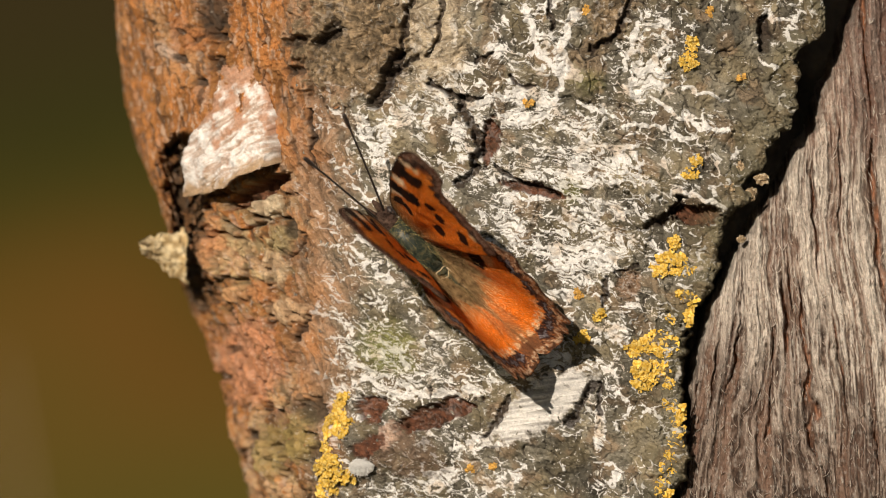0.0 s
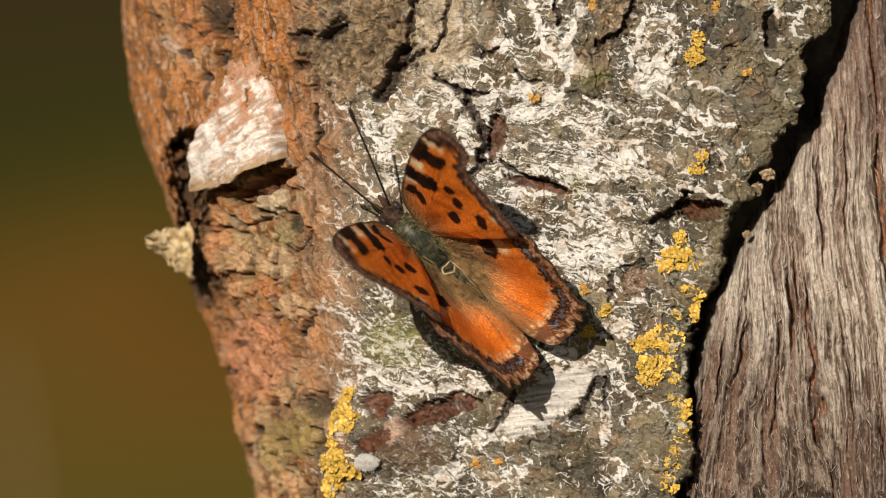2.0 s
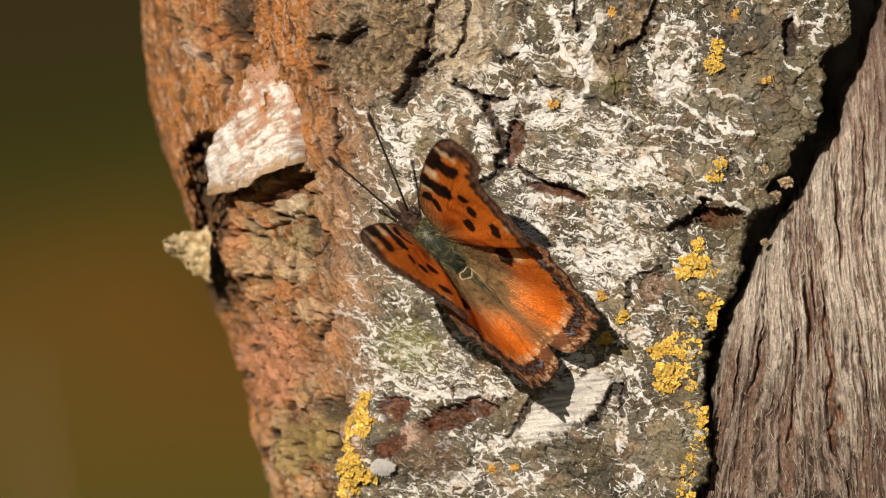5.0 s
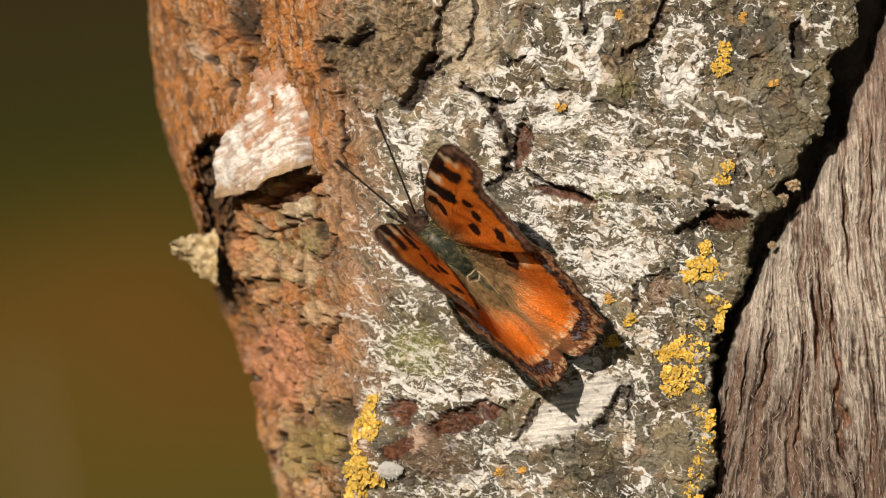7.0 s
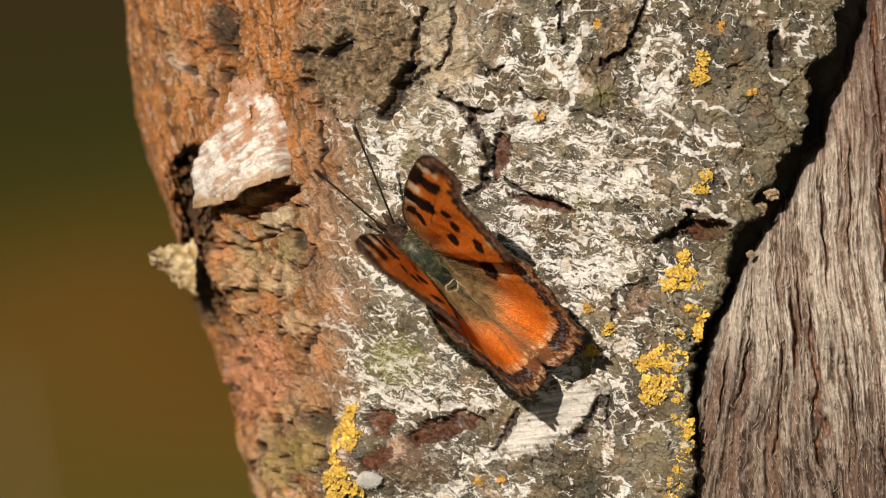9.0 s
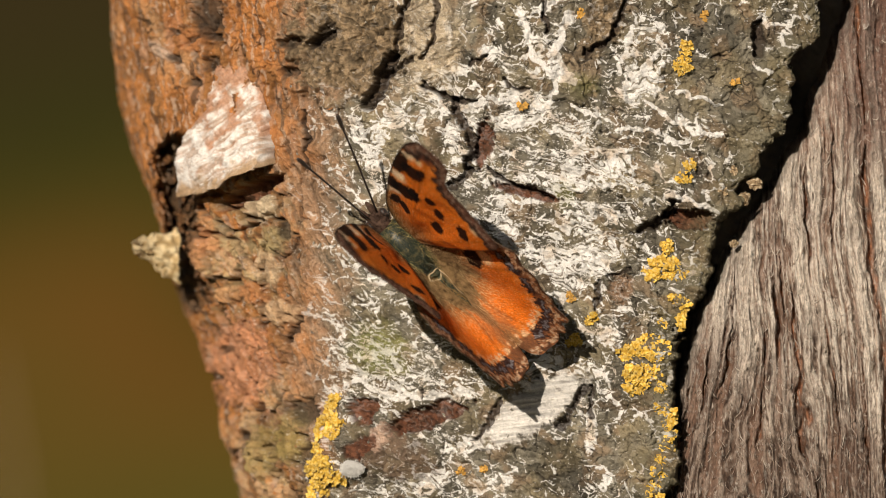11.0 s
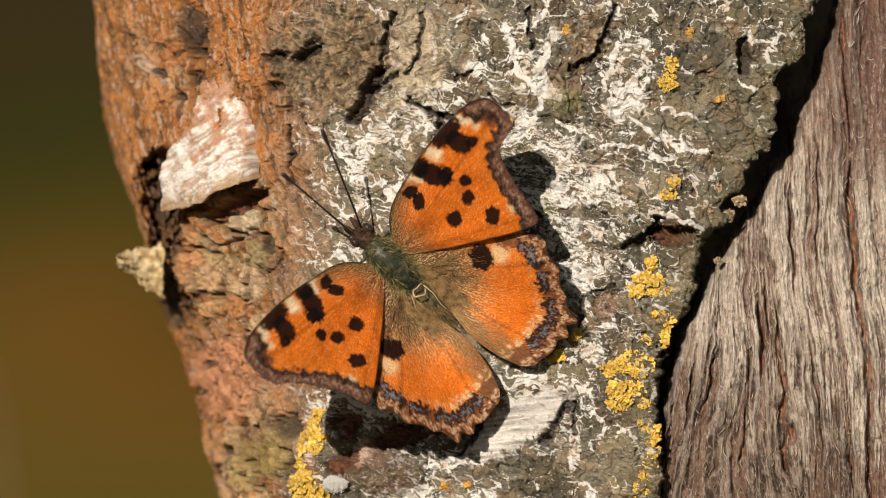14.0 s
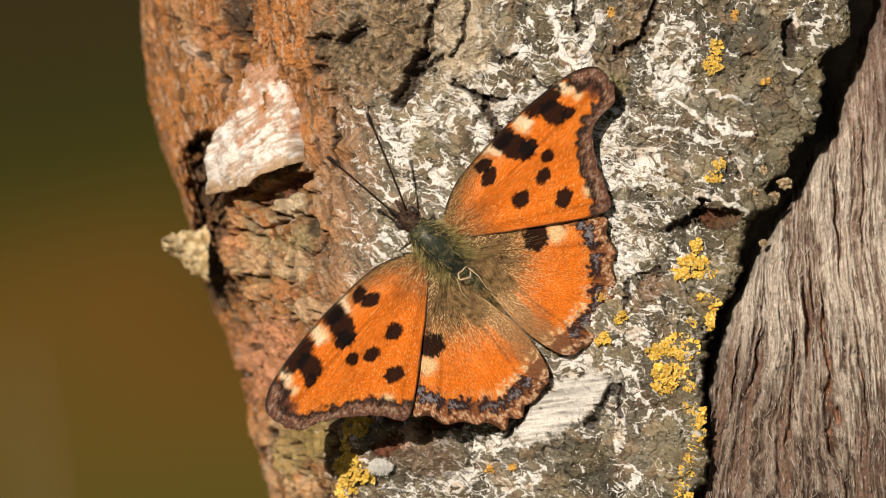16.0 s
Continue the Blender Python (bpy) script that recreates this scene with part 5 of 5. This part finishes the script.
loop = [(-5 + (12 + 3 * math.sin(2 * a + 1)) * math.cos(a) + 0.8 * a, -54 + (9 + 2.5 * math.sin(3 * a)) * math.sin(a), 36 + 4 * math.sin(2 * a)) for a in np.linspace(0.5, 5.6, 20)]
part("hair_loop", tube("hair_loop", loop, [0.7 + 1.0 * math.sin(math.pi * (k + 2) / 23) for k in range(20)], 6), PALE_FUR, thorax, "pale curled hair tuft")
part("hair_strand", tube("hair_strand", ((8, -52, 38), (10, -75, 36), (5, -100, 34), (7, -125, 30)), (1.1, 1.0, 0.9, 0.5), 6), PALE_FUR, thorax)
part("hair_strand", tube("hair_strand", ((-20, -50, 36), (-31, -72, 34), (-34, -105, 32)), (1.0, 0.9, 0.5), 6), PALE_FUR, thorax)

WINGS = {}
for side, word in ((1, "right"), (-1, "left")):
    hw = part("hindwing", wing_mesh("hindwing", HIND, (14, -12), hind_tint, side, 9), SCALES, butterfly, "orange hindwing with dark scalloped blue-marked border")
    fw = part("forewing", wing_mesh("forewing", FORE if side > 0 else FORE_LEFT, (14, 4), fore_tint, side, 11), SCALES, butterfly, "orange forewing with black spots and cream marks")
    roots = []
    for k in range(1000):
        x, y = abs(rng.gauss(0, 20)) - 4, rng.uniform(-250, 0)
        x = min(x, 20 + 0.55 * abs(y + 10))
        roots.append(((x * side, y, 3), (side * 0.28 * x / 40, -1, 0.22)))
    silk = []
    for k in range(1500):
        x, y = 9 + 32 * rng.random(), rng.uniform(-215, -40)
        silk.append(((x * side, y, 8 + 10 * rng.random()), (side * rng.uniform(-0.28, 0.02), -1, 0.16)))
    tagged(part("hair", hair("margin_hair", silk, 30 + side, 62, 0.36, 0.07), GOLD_FUR, hw, "silky tan hair along the inner margin"), kind="stuff")
    for k in range(800):
        a, q = rng.uniform(-1.5, -0.3), 10 + 86 * rng.random() ** 1.2
        roots.append((((14 + q * math.cos(a)) * side, -12 + q * math.sin(a), 5), (side * math.cos(a), math.sin(a), 0.10)))
    tagged(part("hair", hair("wing_hair", roots, 10 + side, 38, 0.34, 0.16), GOLD_FUR, hw), kind="stuff")
    WINGS[side] = (fw, hw)

rng = random.Random(77)
roots = []
for k in range(1100):
    a, r = rng.uniform(0, math.tau), math.sqrt(rng.random())
    x, y = 23 * r * math.cos(a), 12 * r * math.sin(a)
    roots.append(((x, y, 13 * (1 - r * r) - 2), (0.7 * x / 23, 0.9 * y / 12, 0.75)))
tuft_mesh = lump("white_tuft", 12, 0.22, (1, 0.56, 0.5), 4)
tuft_mesh.polygons.foreach_set("use_smooth", np.ones(len(tuft_mesh.polygons), bool))
tuft = seat(part("white_tuft", tuft_mesh, WHITE_SCALE, trunk, "small fuzzy white tuft"), 680, 827, 25, 6, 4)
fuzz = seat(part("fuzz", hair("fuzz", roots, 78, 7, 0.7, 0.35), WHITE_SCALE, tuft), 680, 827, 1 / S, 6, 4)
fuzz.matrix_basis = tuft.matrix_basis.inverted() @ fuzz.matrix_basis

# seconds; raise, forewing sweep, hindwing sweep of the right side; the same of the left
BEATS = (
    (0, 78.3, 21.6, 17.8, 79.4, 24.0, 19.0), (0.5, 77.8, 21.8, 17.8, 79.2, 24.0, 19.0), (0.8, 77.5, 21.8, 17.8, 78.8, 23.5, 19.0),
    (0.9, 66.0, 19.0, 16.0, 67.5, 21.0, 18.0), (1, 62.1, 17.8, 14.8, 61.7, 19.7, 17.4), (1.1, 64.0, 18.5, 15.4, 63.5, 20.0, 17.6),
    (1.2, 67.0, 19.6, 16.2, 67.7, 20.5, 17.8), (1.5, 69.0, 20.2, 16.6, 69.6, 20.9, 17.9), (2, 70.5, 20.4, 16.6, 70.2, 20.0, 18.7),
    (2.5, 70.5, 20.4, 16.3, 71.6, 21.0, 18.6), (3, 70.9, 20.2, 16.3, 72.2, 20.7, 18.2), (3.5, 71.9, 20.8, 16.8, 71.8, 21.5, 19.0),
    (4, 71.8, 20.8, 16.6, 72.1, 20.9, 18.7), (6.5, 75.0, 21.4, 17.6, 76.7, 19.5, 18.9), (7, 74.3, 21.5, 17.3, 76.6, 19.5, 19.0),
    (7.5, 74.4, 21.1, 16.7, 76.6, 19.3, 19.2), (8, 73.9, 21.2, 16.8, 76.3, 19.1, 19.6), (8.5, 74.4, 21.3, 16.7, 76.8, 19.1, 19.4),
    (9, 74.6, 21.2, 16.7, 77.0, 19.0, 19.2), (9.5, 72.8, 21.0, 16.8, 75.2, 19.0, 19.1), (10, 73.9, 21.3, 16.9, 76.0, 18.9, 19.0),
    (12.5, 72.1, 21.0, 17.1, 72.4, 20.1, 17.9), (12.7, 71.0, 20.6, 16.6, 71.4, 20.0, 17.6), (12.8, 69.6, 20.2, 16.2, 69.0, 19.8, 17.4),
    (12.9, 49.5, 15.8, 9.6, 45.5, 15.6, 11.8), (13, 37.9, 13.1, 6.2, 36.8, 14.1, 9.5), (13.2, 38.5, 13.3, 6.4, 37.0, 14.1, 9.8),
    (13.5, 48.3, 15.4, 8.8, 46.0, 15.2, 12.1), (14, 43.0, 13.4, 7.6, 40.2, 13.9, 11.0), (14.1, 35.5, 11.8, 5.8, 32.5, 12.2, 9.0), (14.2, 34.0, 11.4, 5.4, 30.5, 11.8, 8.6), (14.4, 32.5, 11.0, 5.0, 30.0, 11.6, 8.4),
    (14.5, 14.0, 5.6, -0.2, 18.0, 9.3, 5.8), (15, 12.5, 1.9, -1.5, 16.9, 5.2, 4.4), (15.5, 12.5, -1.0, -2.6, 10.0, 2.6, 1.6),
    (16, 13.5, -0.8, -1.4, 8.7, 1.4, 1.8))


def hinge(side, raise_by, sweep, along):
    return pose(side * 13.8 * S, along * S, 4 * S) @ pose(0, 0, 0, 0, -side * raise_by, 0) @ pose(0, 0, 0, 0, 0, side * sweep)


def motions():
    for side, (fw, hw) in WINGS.items():
        k = 1 if side > 0 else 4
        walk(fw, [(b[0], hinge(side, b[k], b[k + 1], 10)) for b in BEATS])
        walk(hw, [(b[0], hinge(side, b[k] - 1.5 - 0.05 * b[k], b[k + 2], -25)) for b in BEATS])


motions()
